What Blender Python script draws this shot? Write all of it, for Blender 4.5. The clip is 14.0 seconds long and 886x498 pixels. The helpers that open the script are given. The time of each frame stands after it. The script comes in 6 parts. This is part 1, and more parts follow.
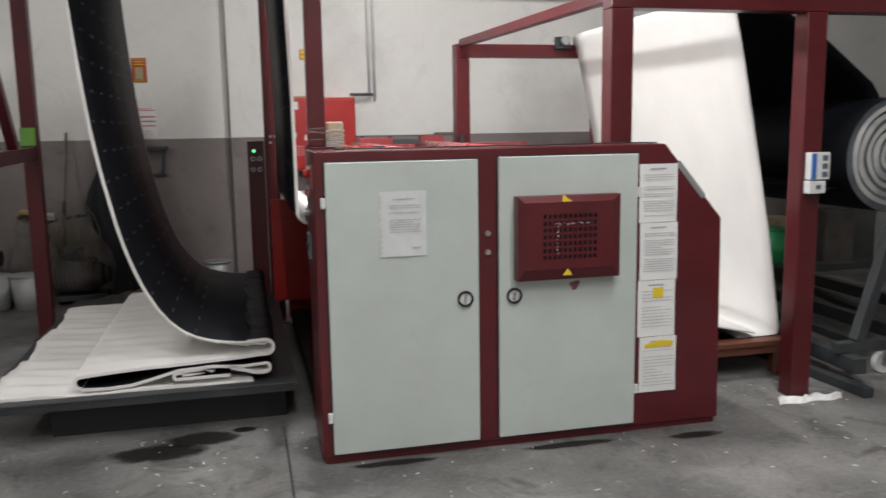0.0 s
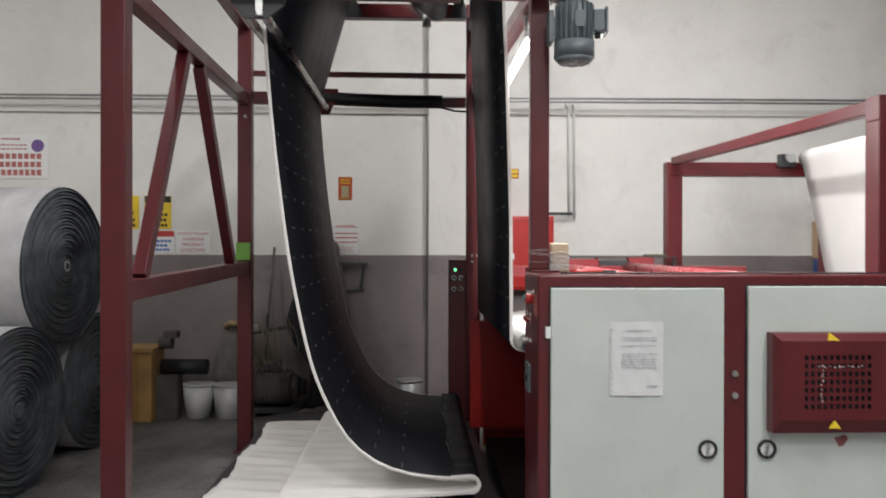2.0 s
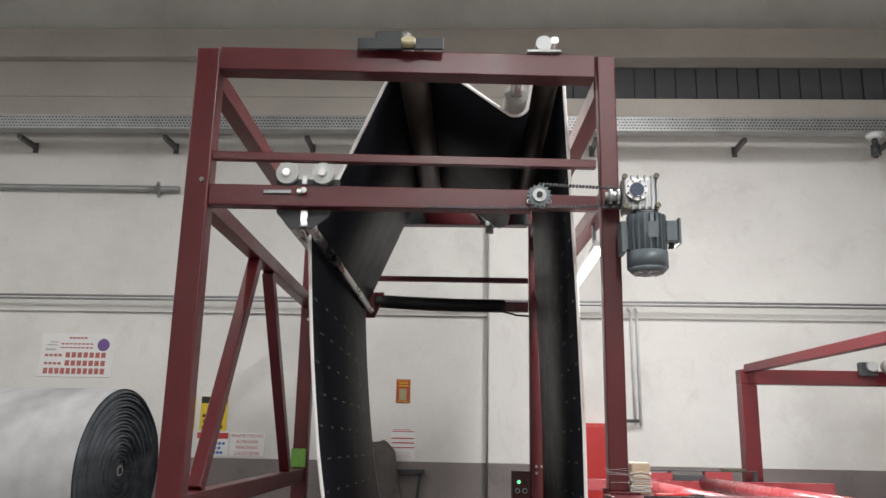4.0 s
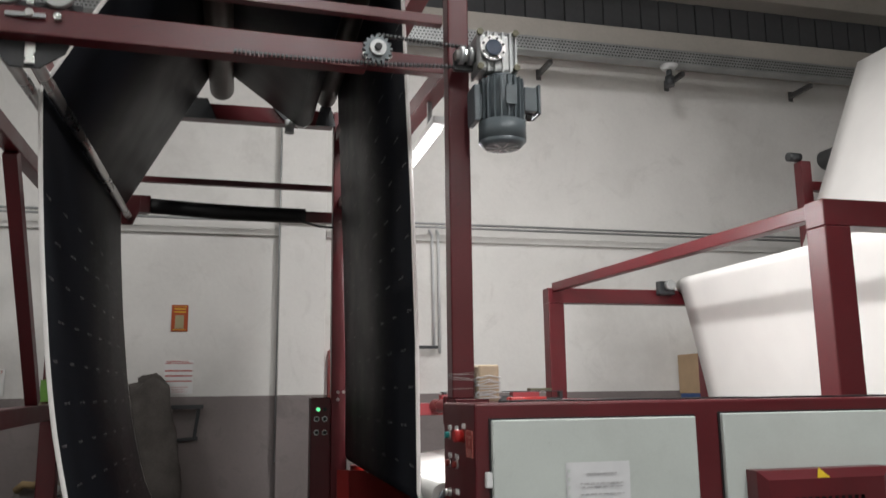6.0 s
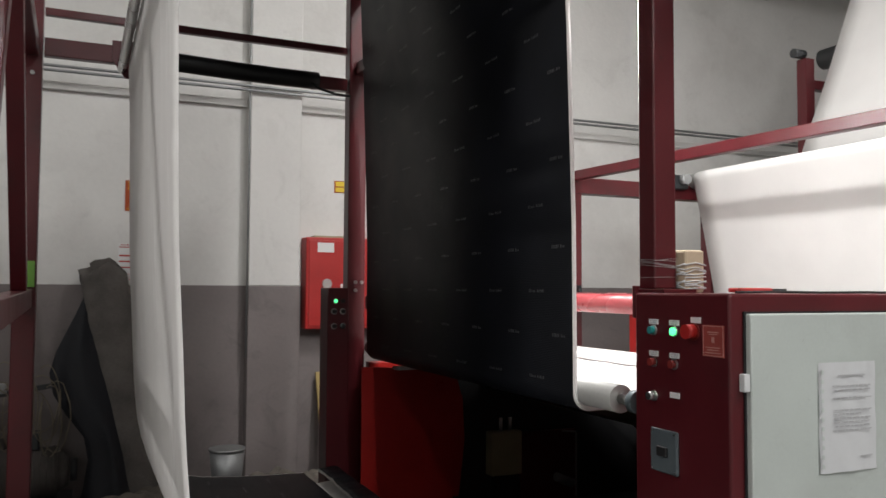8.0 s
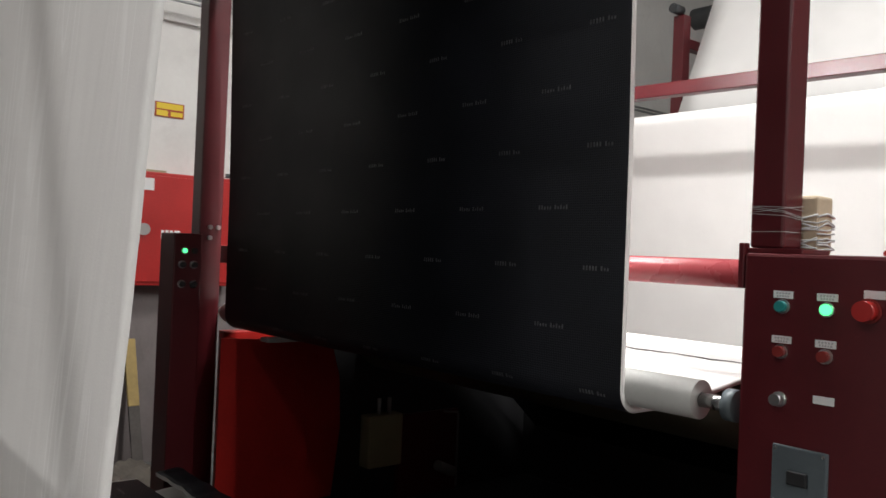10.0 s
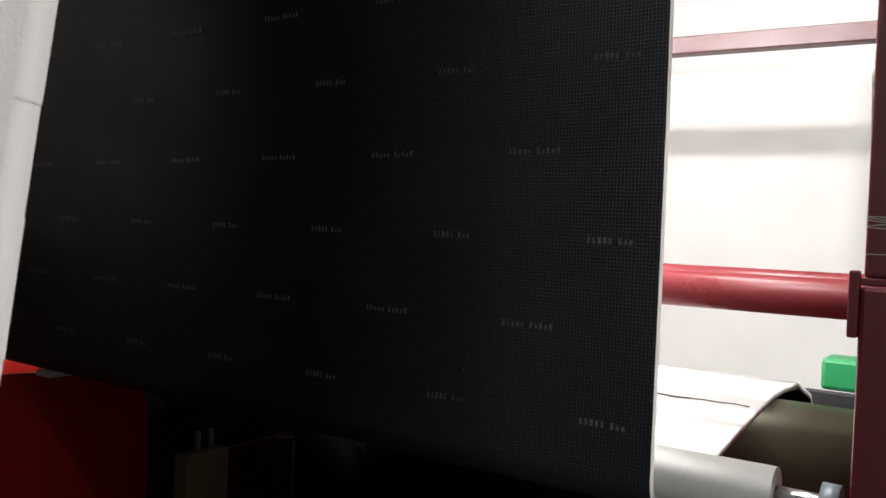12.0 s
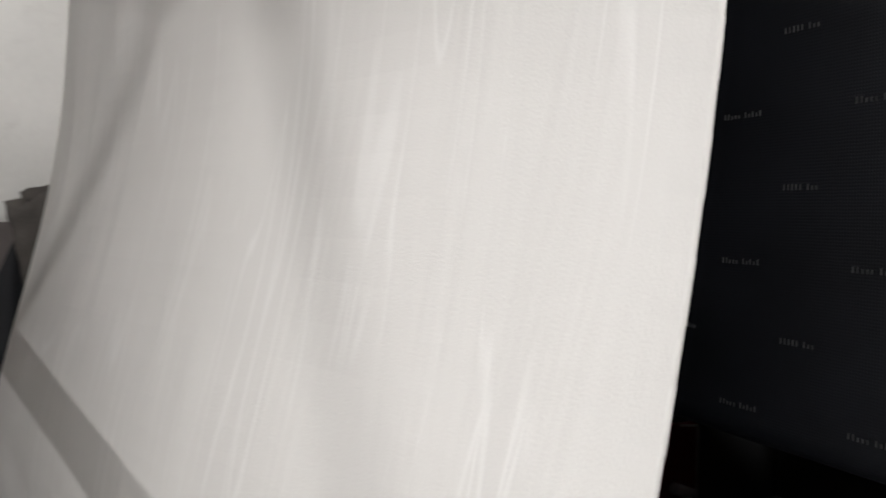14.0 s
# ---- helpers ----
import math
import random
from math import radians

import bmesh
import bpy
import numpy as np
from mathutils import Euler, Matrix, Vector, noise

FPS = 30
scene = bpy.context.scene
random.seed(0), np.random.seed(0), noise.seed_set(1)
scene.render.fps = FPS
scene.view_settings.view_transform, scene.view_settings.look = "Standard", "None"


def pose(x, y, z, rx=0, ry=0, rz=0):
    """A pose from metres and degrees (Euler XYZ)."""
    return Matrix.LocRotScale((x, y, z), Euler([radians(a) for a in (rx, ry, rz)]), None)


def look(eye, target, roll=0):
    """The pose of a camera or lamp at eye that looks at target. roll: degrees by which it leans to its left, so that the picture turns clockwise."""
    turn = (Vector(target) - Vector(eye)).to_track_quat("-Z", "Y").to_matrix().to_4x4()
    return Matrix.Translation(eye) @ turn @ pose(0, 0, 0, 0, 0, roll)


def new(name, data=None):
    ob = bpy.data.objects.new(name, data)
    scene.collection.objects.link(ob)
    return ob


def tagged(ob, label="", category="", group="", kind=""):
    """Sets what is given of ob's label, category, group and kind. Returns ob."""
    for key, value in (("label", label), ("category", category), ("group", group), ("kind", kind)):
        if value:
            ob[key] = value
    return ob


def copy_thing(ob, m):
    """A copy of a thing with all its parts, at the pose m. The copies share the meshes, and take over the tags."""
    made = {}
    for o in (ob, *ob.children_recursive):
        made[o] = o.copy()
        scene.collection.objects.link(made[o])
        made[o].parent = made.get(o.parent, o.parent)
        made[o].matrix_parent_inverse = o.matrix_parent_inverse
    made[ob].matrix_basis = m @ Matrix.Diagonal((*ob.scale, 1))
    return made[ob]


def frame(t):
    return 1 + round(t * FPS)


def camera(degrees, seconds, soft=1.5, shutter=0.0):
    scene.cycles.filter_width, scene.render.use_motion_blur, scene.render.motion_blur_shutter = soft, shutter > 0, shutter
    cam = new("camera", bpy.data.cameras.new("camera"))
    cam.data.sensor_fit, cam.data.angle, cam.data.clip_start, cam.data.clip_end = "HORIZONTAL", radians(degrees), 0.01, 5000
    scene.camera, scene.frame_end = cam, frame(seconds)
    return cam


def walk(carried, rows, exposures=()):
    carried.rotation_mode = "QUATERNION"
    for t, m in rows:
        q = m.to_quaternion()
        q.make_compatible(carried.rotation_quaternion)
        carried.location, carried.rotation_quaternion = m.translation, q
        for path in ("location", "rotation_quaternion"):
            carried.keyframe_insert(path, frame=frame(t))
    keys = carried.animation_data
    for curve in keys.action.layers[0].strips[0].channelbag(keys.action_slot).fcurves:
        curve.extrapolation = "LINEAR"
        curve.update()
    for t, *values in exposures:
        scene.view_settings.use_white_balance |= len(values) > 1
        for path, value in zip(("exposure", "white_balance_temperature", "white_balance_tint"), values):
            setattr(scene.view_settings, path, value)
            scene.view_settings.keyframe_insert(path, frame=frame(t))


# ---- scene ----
cam = camera(57.1, 14.0, shutter=0.3)
PATH = [
    (0, (0.064, 0.029, 1.652), (0.533, 1.95, 1.357), -0.9),
    (0.5, (0.021, 0.057, 1.647), (0.272, 2.018, 1.345), -0.5),
    (1, (-0.084, 0.173, 1.646), (0.096, 2.155, 1.454), -0.4),
    (1.5, (-0.145, 0.279, 1.662), (-0.018, 2.273, 1.564), -0.3),
    (2, (-0.128, 0.412, 1.675), (-0.069, 2.411, 1.668), 0.1),
    (2.5, (-0.123, 0.49, 1.706), (-0.222, 2.481, 1.875), 1.2),
    (3, (-0.158, 0.499, 1.738), (-0.268, 2.472, 2.044), 1.2),
    (3.2, (-0.164, 0.495, 1.749), (-0.27, 2.457, 2.124), 1.3),
    (5.3, (-0.289, 0.846, 1.714), (-0.037, 2.767, 2.207), -2.0),
    (5.5, (-0.259, 0.989, 1.694), (0.091, 2.904, 2.151), -2.4),
    (6, (-0.384, 1.259, 1.589), (0.098, 3.169, 1.936), -0.7),
    (6.5, (-0.621, 1.477, 1.57), (-0.066, 3.384, 1.811), -0.3),
    (7, (-0.818, 1.734, 1.53), (-0.245, 3.643, 1.693), -0.3),
    (7.5, (-1.031, 1.935, 1.536), (-0.4, 3.829, 1.66), 0.4),
    (8, (-1.262, 2.156, 1.561), (-0.452, 3.982, 1.659), 0.3),
    (8.5, (-1.365, 2.439, 1.525), (-0.415, 4.198, 1.579), 0.5),
    (8.7, (-1.366, 2.58, 1.527), (-0.361, 4.308, 1.582), 1.0),
    (11, (-1.275, 3.834, 1.515), (0.247, 5.131, 1.490), 2.9),
    (11.5, (-1.132, 4.053, 1.564), (0.500, 5.209, 1.542), 2.9),
    (12, (-1.019, 4.151, 1.600), (0.632, 5.280, 1.569), 2.5),
    (12.5, (-1.101, 4.226, 1.602), (0.528, 5.386, 1.565), 3.1),
    (13, (-1.201, 4.243, 1.613), (0.395, 5.447, 1.571), 2.0),
    (13.2, (-1.239, 4.246, 1.668), (0.328, 5.484, 1.557), 1.3),
    (13.5, (-1.247, 4.169, 1.609), (0.134, 5.614, 1.534), 1.8),
    (14, (-1.064, 3.856, 1.651), (-0.197, 5.654, 1.562), 0.5),
]
EXPOSURES = [(0.0, -0.26), (0.5, -0.08), (1.0, -0.1), (2.0, -0.03), (2.5, 0.1), (3.2, 0.1), (5.3, -0.12), (6.0, -0.36), (7.5, -0.28), (8.7, -0.32), (11.0, -0.2), (12.0, -0.1), (12.5, -0.25), (13.0, -0.42), (13.2, -0.4), (13.5, -0.36), (13.8, 0.12), (14.0, 0.27)]
walk(cam, [(t, look(eye, target, roll)) for t, eye, target, roll in PATH], EXPOSURES)

# ---- light ----
world = bpy.data.worlds.new("world")
scene.world = world
world.use_nodes = True
world.node_tree.nodes["Background"].inputs[0].default_value = (0.9, 0.95, 1.0, 1)
world.node_tree.nodes["Background"].inputs[1].default_value = 0.05
scene.view_settings.exposure = 0.0


def hall_lamp(x, y, z, sx, sy, watts):
    d = bpy.data.lights.new("hall_lamp", "AREA")
    d.shape, d.size, d.size_y, d.energy = "RECTANGLE", sx, sy, watts
    d.color = (1.0, 0.985, 0.975)
    o = new("hall_lamp", d)
    o.matrix_world = pose(x, y, z)
    return o


# all out of view; the last three are added to brighten feed sheet and wall
for lx, ly, lz, lw in ((-7.2, 3.0, 6.0, 215), (0.2, -0.8, 5.6, 210), (2.1, 1.4, 5.8, 190), (-2.5, -4.0, 5.6, 110), (3.0, -4.0, 5.6, 110), (1.3, 5.1, 5.8, 210), (-4.8, 4.6, 5.6, 22), (-2.0, 4.6, 5.9, 32)):
    hall_lamp(lx, ly, lz, 0.2, 1.4, lw)
# the lit batten on the frame's side beam
hall_lamp(0.455, 5.3, 2.705, 0.08, 1.42, 75).matrix_world = pose(0.455, 5.3, 2.705, 0, -38, 0)


# ---- materials ----
def mat(name, color, rough=0.5, metal=0.0, var=0.15, scale=6.0, fine=60.0, bump=0.1, dist=0.002, dirt=None, dirt_amt=0.0, spec=0.5):
    m = bpy.data.materials.new(name)
    m.use_nodes = True
    nt = m.node_tree
    n, k = nt.nodes, nt.links
    b = n["Principled BSDF"]
    b.inputs["Roughness"].default_value, b.inputs["Metallic"].default_value = rough, metal
    b.inputs["Specular IOR Level"].default_value = spec
    tc = n.new("ShaderNodeTexCoord")
    oi = n.new("ShaderNodeObjectInfo")
    big = n.new("ShaderNodeTexNoise")
    big.inputs["Scale"].default_value, big.inputs["Detail"].default_value = scale, 6
    k.new(tc.outputs["Object"], big.inputs["Vector"])
    small = n.new("ShaderNodeTexNoise")
    small.inputs["Scale"].default_value, small.inputs["Detail"].default_value = fine, 3
    k.new(tc.outputs["Object"], small.inputs["Vector"])
    mix = n.new("ShaderNodeMix")
    mix.data_type = "RGBA"
    c = Vector(color)
    mix.inputs["A"].default_value = (*(c * (1 - var)), 1)
    mix.inputs["B"].default_value = (*[min(1, v) for v in c * (1 + var)], 1)
    add = n.new("ShaderNodeMath")
    add.operation = "MULTIPLY_ADD"
    k.new(small.outputs["Fac"], add.inputs[0])
    add.inputs[1].default_value = 0.35
    k.new(big.outputs["Fac"], add.inputs[2])
    ramp = n.new("ShaderNodeMapRange")
    ramp.inputs["From Min"].default_value, ramp.inputs["From Max"].default_value = 0.45, 0.9
    k.new(add.outputs[0], ramp.inputs["Value"])
    k.new(ramp.outputs["Result"], mix.inputs["Factor"])
    out = mix.outputs["Result"]
    if dirt:
        dn = n.new("ShaderNodeTexNoise")
        dn.inputs["Scale"].default_value, dn.inputs["Detail"].default_value, dn.inputs["Roughness"].default_value = scale * 0.45, 9, 0.65
        k.new(tc.outputs["Object"], dn.inputs["Vector"])
        dr = n.new("ShaderNodeMapRange")
        dr.inputs["From Min"].default_value, dr.inputs["From Max"].default_value, dr.inputs["To Max"].default_value = 0.5, 0.72, dirt_amt
        k.new(dn.outputs["Fac"], dr.inputs["Value"])
        m2 = n.new("ShaderNodeMix")
        m2.data_type = "RGBA"
        k.new(dr.outputs["Result"], m2.inputs["Factor"])
        k.new(out, m2.inputs["A"])
        m2.inputs["B"].default_value = (*dirt, 1)
        out = m2.outputs["Result"]
    k.new(out, b.inputs["Base Color"])
    rr = n.new("ShaderNodeMapRange")
    rr.inputs["To Min"].default_value, rr.inputs["To Max"].default_value = max(0.03, rough - 0.1), min(1, rough + 0.12)
    k.new(big.outputs["Fac"], rr.inputs["Value"])
    k.new(rr.outputs["Result"], b.inputs["Roughness"])
    if bump:
        bp = n.new("ShaderNodeBump")
        bp.inputs["Strength"].default_value, bp.inputs["Distance"].default_value = bump, dist
        k.new(small.outputs["Fac"], bp.inputs["Height"])
        k.new(bp.outputs["Normal"], b.inputs["Normal"])
    return m


def glow(name, color, strength):
    m = bpy.data.materials.new(name)
    m.use_nodes = True
    b = m.node_tree.nodes["Principled BSDF"]
    b.inputs["Base Color"].default_value = (*color, 1)
    b.inputs["Emission Color"].default_value = (*color, 1)
    b.inputs["Emission Strength"].default_value = strength
    return m


MAROON = mat("maroon_paint", (0.086, 0.0078, 0.0115), 0.34, 0, 0.14, 5, 90, 0.08, 0.0015, (0.05, 0.02, 0.02), 0.35)
RED = mat("red_paint", (0.42, 0.02, 0.018), 0.36, 0, 0.12, 4, 80, 0.06, 0.001)
REDGLOSS = mat("red_shield_paint", (0.33, 0.014, 0.011), 0.3, 0, 0.2, 3, 60, 0.06, 0.001, (0.12, 0.012, 0.01), 0.4)
DOORGREY = mat("grey_green_paint", (0.47, 0.51, 0.485), 0.42, 0, 0.05, 4, 120, 0.05, 0.001, (0.33, 0.34, 0.32), 0.25)
PLASTER = mat("white_wall_paint", (0.70, 0.69, 0.665), 0.75, 0, 0.05, 1.5, 30, 0.3, 0.004, (0.47, 0.455, 0.43), 0.5)
DADO = mat("grey_dado_paint", (0.195, 0.168, 0.163), 0.6, 0, 0.1, 1.8, 35, 0.25, 0.004, (0.13, 0.115, 0.11), 0.5)
CONCRETE = mat("concrete_floor", (0.155, 0.152, 0.147), 0.6, 0, 0.45, 1.7, 34, 0.5, 0.005, (0.05, 0.05, 0.05), 0.85)


def add_scuffs(m, scale, color, lo, hi, amount):
    """Another layer of marks over a material's colour."""
    n, k = m.node_tree.nodes, m.node_tree.links
    b = n["Principled BSDF"]
    old = b.inputs["Base Color"].links[0].from_socket
    tc = n.new("ShaderNodeTexCoord")
    no = n.new("ShaderNodeTexNoise")
    no.inputs["Scale"].default_value, no.inputs["Detail"].default_value, no.inputs["Roughness"].default_value, no.inputs["Distortion"].default_value = scale, 8, 0.7, 1.2
    k.new(tc.outputs["Object"], no.inputs["Vector"])
    r = n.new("ShaderNodeMapRange")
    r.inputs["From Min"].default_value, r.inputs["From Max"].default_value, r.inputs["To Max"].default_value = lo, hi, amount
    k.new(no.outputs["Fac"], r.inputs["Value"])
    mx = n.new("ShaderNodeMix")
    mx.data_type = "RGBA"
    k.new(r.outputs["Result"], mx.inputs["Factor"])
    k.new(old, mx.inputs["A"])
    mx.inputs["B"].default_value = (*color, 1)
    k.new(mx.outputs["Result"], b.inputs["Base Color"])


add_scuffs(CONCRETE, 3.2, (0.045, 0.044, 0.042), 0.52, 0.68, 0.75)
add_scuffs(CONCRETE, 11.0, (0.30, 0.295, 0.28), 0.58, 0.72, 0.6)
add_scuffs(CONCRETE, 24.0, (0.05, 0.05, 0.05), 0.6, 0.7, 0.6)
add_scuffs(PLASTER, 2.2, (0.50, 0.485, 0.46), 0.55, 0.75, 0.5)
add_scuffs(DADO, 3.0, (0.12, 0.105, 0.10), 0.54, 0.7, 0.6)
add_scuffs(DADO, 14.0, (0.30, 0.27, 0.26), 0.64, 0.74, 0.35)
add_scuffs(DOORGREY, 6.0, (0.36, 0.375, 0.355), 0.6, 0.75, 0.35)
add_scuffs(DOORGREY, 26.0, (0.20, 0.20, 0.19), 0.66, 0.75, 0.45)
add_scuffs(MAROON, 38.0, (0.025, 0.006, 0.008), 0.6, 0.72, 0.5)
add_scuffs(MAROON, 14.0, (0.17, 0.05, 0.05), 0.66, 0.74, 0.35)
CEIL = mat("ceiling_panel", (0.45, 0.44, 0.42), 0.8, 0, 0.08, 1, 20, 0.1, 0.003)
BEAMC = mat("concrete_beam", (0.46, 0.43, 0.39), 0.8, 0, 0.1, 1.2, 30, 0.25, 0.004, (0.3, 0.28, 0.25), 0.4)
DARKRIB = mat("dark_ribbed_panel", (0.08, 0.083, 0.09), 0.6, 0, 0.15, 2, 30, 0.1, 0.003)
WHITEFELT = mat("white_felt", (0.78, 0.765, 0.745), 0.95, 0, 0.035, 3, 220, 0.35, 0.0015, spec=0.1)


def add_creases(m):
    """Long soft creases and thin pressed folds down the cloth, over the fine grain, laid out by the cloth's own coordinates."""
    n, k = m.node_tree.nodes, m.node_tree.links
    uv = n.new("ShaderNodeUVMap")
    uv.uv_map = "cloth"

    def stretched(scale, sx, sy, detail, wav=0.6):
        mp = n.new("ShaderNodeMapping")
        mp.inputs["Scale"].default_value = (sx, sy, 1)
        k.new(uv.outputs["UV"], mp.inputs["Vector"])
        no = n.new("ShaderNodeTexNoise")
        no.inputs["Scale"].default_value, no.inputs["Detail"].default_value, no.inputs["Distortion"].default_value = scale, detail, wav
        k.new(mp.outputs["Vector"], no.inputs["Vector"])
        return no.outputs["Fac"]

    soft = n.new("ShaderNodeBump")
    soft.inputs["Strength"].default_value, soft.inputs["Distance"].default_value = 0.3, 0.05
    k.new(stretched(1.6, 3.0, 0.5, 3), soft.inputs["Height"])
    def contour(scale, sx, sy, wav, width, turn):
        mp = n.new("ShaderNodeMapping")
        mp.inputs["Scale"].default_value = (sx, sy, 1)
        mp.inputs["Rotation"].default_value = (0, 0, radians(turn))
        k.new(uv.outputs["UV"], mp.inputs["Vector"])
        no = n.new("ShaderNodeTexNoise")
        no.inputs["Scale"].default_value, no.inputs["Detail"].default_value, no.inputs["Distortion"].default_value = scale, 1, wav
        k.new(mp.outputs["Vector"], no.inputs["Vector"])
        sub = n.new("ShaderNodeMath")
        sub.operation = "SUBTRACT"
        k.new(no.outputs["Fac"], sub.inputs[0])
        sub.inputs[1].default_value = 0.52
        ab = n.new("ShaderNodeMath")
        ab.operation = "ABSOLUTE"
        k.new(sub.outputs[0], ab.inputs[0])
        mr = n.new("ShaderNodeMapRange")
        mr.interpolation_type = "SMOOTHSTEP"
        mr.inputs["From Min"].default_value, mr.inputs["From Max"].default_value, mr.inputs["To Min"].default_value, mr.inputs["To Max"].default_value = 0.0, width, 1.0, 0.0
        k.new(ab.outputs[0], mr.inputs["Value"])
        return mr.outputs["Result"]

    both = n.new("ShaderNodeMath")
    both.operation = "MAXIMUM"
    k.new(contour(1.5, 6.0, 0.4, 0.0, 0.02, 5), both.inputs[0])
    k.new(contour(1.5, 4.5, 0.4, 0.0, 0.016, -9), both.inputs[1])
    # the folds show only in stretches
    gate = n.new("ShaderNodeMapRange")
    gate.inputs["From Min"].default_value, gate.inputs["From Max"].default_value = 0.43, 0.56
    k.new(stretched(2.0, 1.6, 1.1, 2), gate.inputs["Value"])
    line = n.new("ShaderNodeMath")
    line.operation = "MULTIPLY"
    k.new(both.outputs[0], line.inputs[0])
    k.new(gate.outputs["Result"], line.inputs[1])
    fold = n.new("ShaderNodeBump")
    fold.inputs["Strength"].default_value, fold.inputs["Distance"].default_value = 0.12, 0.004
    k.new(line.outputs[0], fold.inputs["Height"])
    k.new(soft.outputs["Normal"], fold.inputs["Normal"])
    fine = [x for x in n if x.type == "BUMP" and x not in (soft, fold)][0]
    k.new(fold.outputs["Normal"], fine.inputs["Normal"])
    # highlights along the folds, mixed into the base colour as paler lines
    b = n["Principled BSDF"]
    old = b.inputs["Base Color"].links[0].from_socket
    amt = n.new("ShaderNodeMath")
    amt.operation = "MULTIPLY"
    k.new(line.outputs[0], amt.inputs[0])
    amt.inputs[1].default_value = 0.5
    mx = n.new("ShaderNodeMix")
    mx.data_type = "RGBA"
    k.new(amt.outputs[0], mx.inputs["Factor"])
    k.new(old, mx.inputs["A"])
    mx.inputs["B"].default_value = (0.89, 0.88, 0.865, 1)
    k.new(mx.outputs["Result"], b.inputs["Base Color"])


add_creases(WHITEFELT)
BLACKFELT = mat("black_backing", (0.0072, 0.0082, 0.0115), 0.5, 0, 0.3, 4, 420, 0.0, 0.0015, spec=0.2)


def add_weave(m, scale, strength, dist):
    """A coarse woven relief, threads along and across."""
    n, k = m.node_tree.nodes, m.node_tree.links
    tc = n.new("ShaderNodeTexCoord")
    last = None
    for axis in ("Y", "Z"):
        w = n.new("ShaderNodeTexWave")
        w.bands_direction, w.wave_profile = axis, "SIN"
        w.inputs["Scale"].default_value, w.inputs["Distortion"].default_value, w.inputs["Detail"].default_value = scale, 1.6, 2
        k.new(tc.outputs["Object"], w.inputs["Vector"])
        if last is None:
            last = w.outputs["Fac"]
        else:
            mu = n.new("ShaderNodeMath")
            mu.operation = "MULTIPLY"
            k.new(last, mu.inputs[0])
            k.new(w.outputs["Fac"], mu.inputs[1])
            last = mu.outputs[0]
    bp = n.new("ShaderNodeBump")
    bp.inputs["Strength"].default_value, bp.inputs["Distance"].default_value = strength, dist
    k.new(last, bp.inputs["Height"])
    k.new(bp.outputs["Normal"], n["Principled BSDF"].inputs["Normal"])


add_weave(BLACKFELT, 48, 0.4, 0.002)
STEEL = mat("bright_steel", (0.55, 0.55, 0.54), 0.28, 1.0, 0.1, 6, 120, 0.05, 0.0005)
GALV = mat("galvanised_steel", (0.36, 0.37, 0.37), 0.5, 0.7, 0.15, 5, 60, 0.1, 0.001)
ROLLERGREY = mat("roller_grey", (0.46, 0.46, 0.44), 0.4, 0.25, 0.08, 5, 80, 0.05, 0.001)
ROLLERDARK = mat("dull_brown_roller", (0.075, 0.062, 0.052), 0.45, 0.2, 0.15, 3, 60, 0.08, 0.001, (0.03, 0.026, 0.024), 0.5)
DARKSTEEL = mat("dark_grey_steel", (0.03, 0.033, 0.036), 0.42, 0.0, 0.25, 4, 70, 0.1, 0.001, (0.07, 0.07, 0.07), 0.4)
# rubber parts, and black that stands for deep shade in recesses
BLACK = mat("black_rubber_and_shade", (0.012, 0.012, 0.013), 0.55, 0, 0.2, 6, 80, 0.15, 0.001)
MOTORGREY = mat("motor_grey_paint", (0.095, 0.115, 0.125), 0.42, 0.1, 0.15, 8, 90, 0.1, 0.001)
NYLON = mat("grey_nylon", (0.42, 0.44, 0.43), 0.45, 0, 0.08, 8, 90, 0.05, 0.001)
PAPER = mat("paper", (0.74, 0.74, 0.73), 0.55, 0, 0.03, 6, 80, 0.08, 0.001)
PAPERD = mat("laminated_paper", (0.60, 0.61, 0.62), 0.22, 0, 0.03, 6, 60, 0.05, 0.001)
INK = mat("grey_ink", (0.40, 0.40, 0.41), 0.6, 0, 0.05, 6, 60, 0)
REDINK = mat("red_ink", (0.42, 0.04, 0.035), 0.5, 0, 0.05, 6, 60, 0)
BLUEINK = mat("blue_ink", (0.03, 0.12, 0.42), 0.5, 0, 0.05, 6, 60, 0)
YELLOW = mat("yellow_print", (0.72, 0.52, 0.03), 0.45, 0, 0.06, 6, 60, 0)
ORANGE = mat("orange_print", (0.36, 0.062, 0.013), 0.45, 0, 0.06, 6, 60, 0)
PURPLE = mat("purple_print", (0.14, 0.07, 0.25), 0.45, 0, 0.06, 6, 60, 0)
GREENP = mat("green_plastic", (0.02, 0.26, 0.09), 0.4, 0, 0.1, 6, 60, 0.03)
LIME = mat("green_tape", (0.16, 0.36, 0.06), 0.5, 0, 0.1, 10, 80, 0.05)
WOOD = mat("pale_wood", (0.42, 0.25, 0.09), 0.6, 0, 0.2, 5, 60, 0.15, 0.001, (0.2, 0.12, 0.05), 0.4)
BROWNWOOD = mat("brown_wood", (0.13, 0.045, 0.025), 0.5, 0, 0.2, 6, 60, 0.1, 0.001)
CARD = mat("brown_cardboard", (0.40, 0.28, 0.17), 0.8, 0, 0.1, 6, 80, 0.1, 0.001)
PRINTW = mat("grey_print", (0.115, 0.118, 0.122), 0.6, 0, 0.4, 60, 200, 0)
PLASTICW = mat("white_plastic", (0.62, 0.63, 0.63), 0.4, 0, 0.06, 6, 60, 0.05)
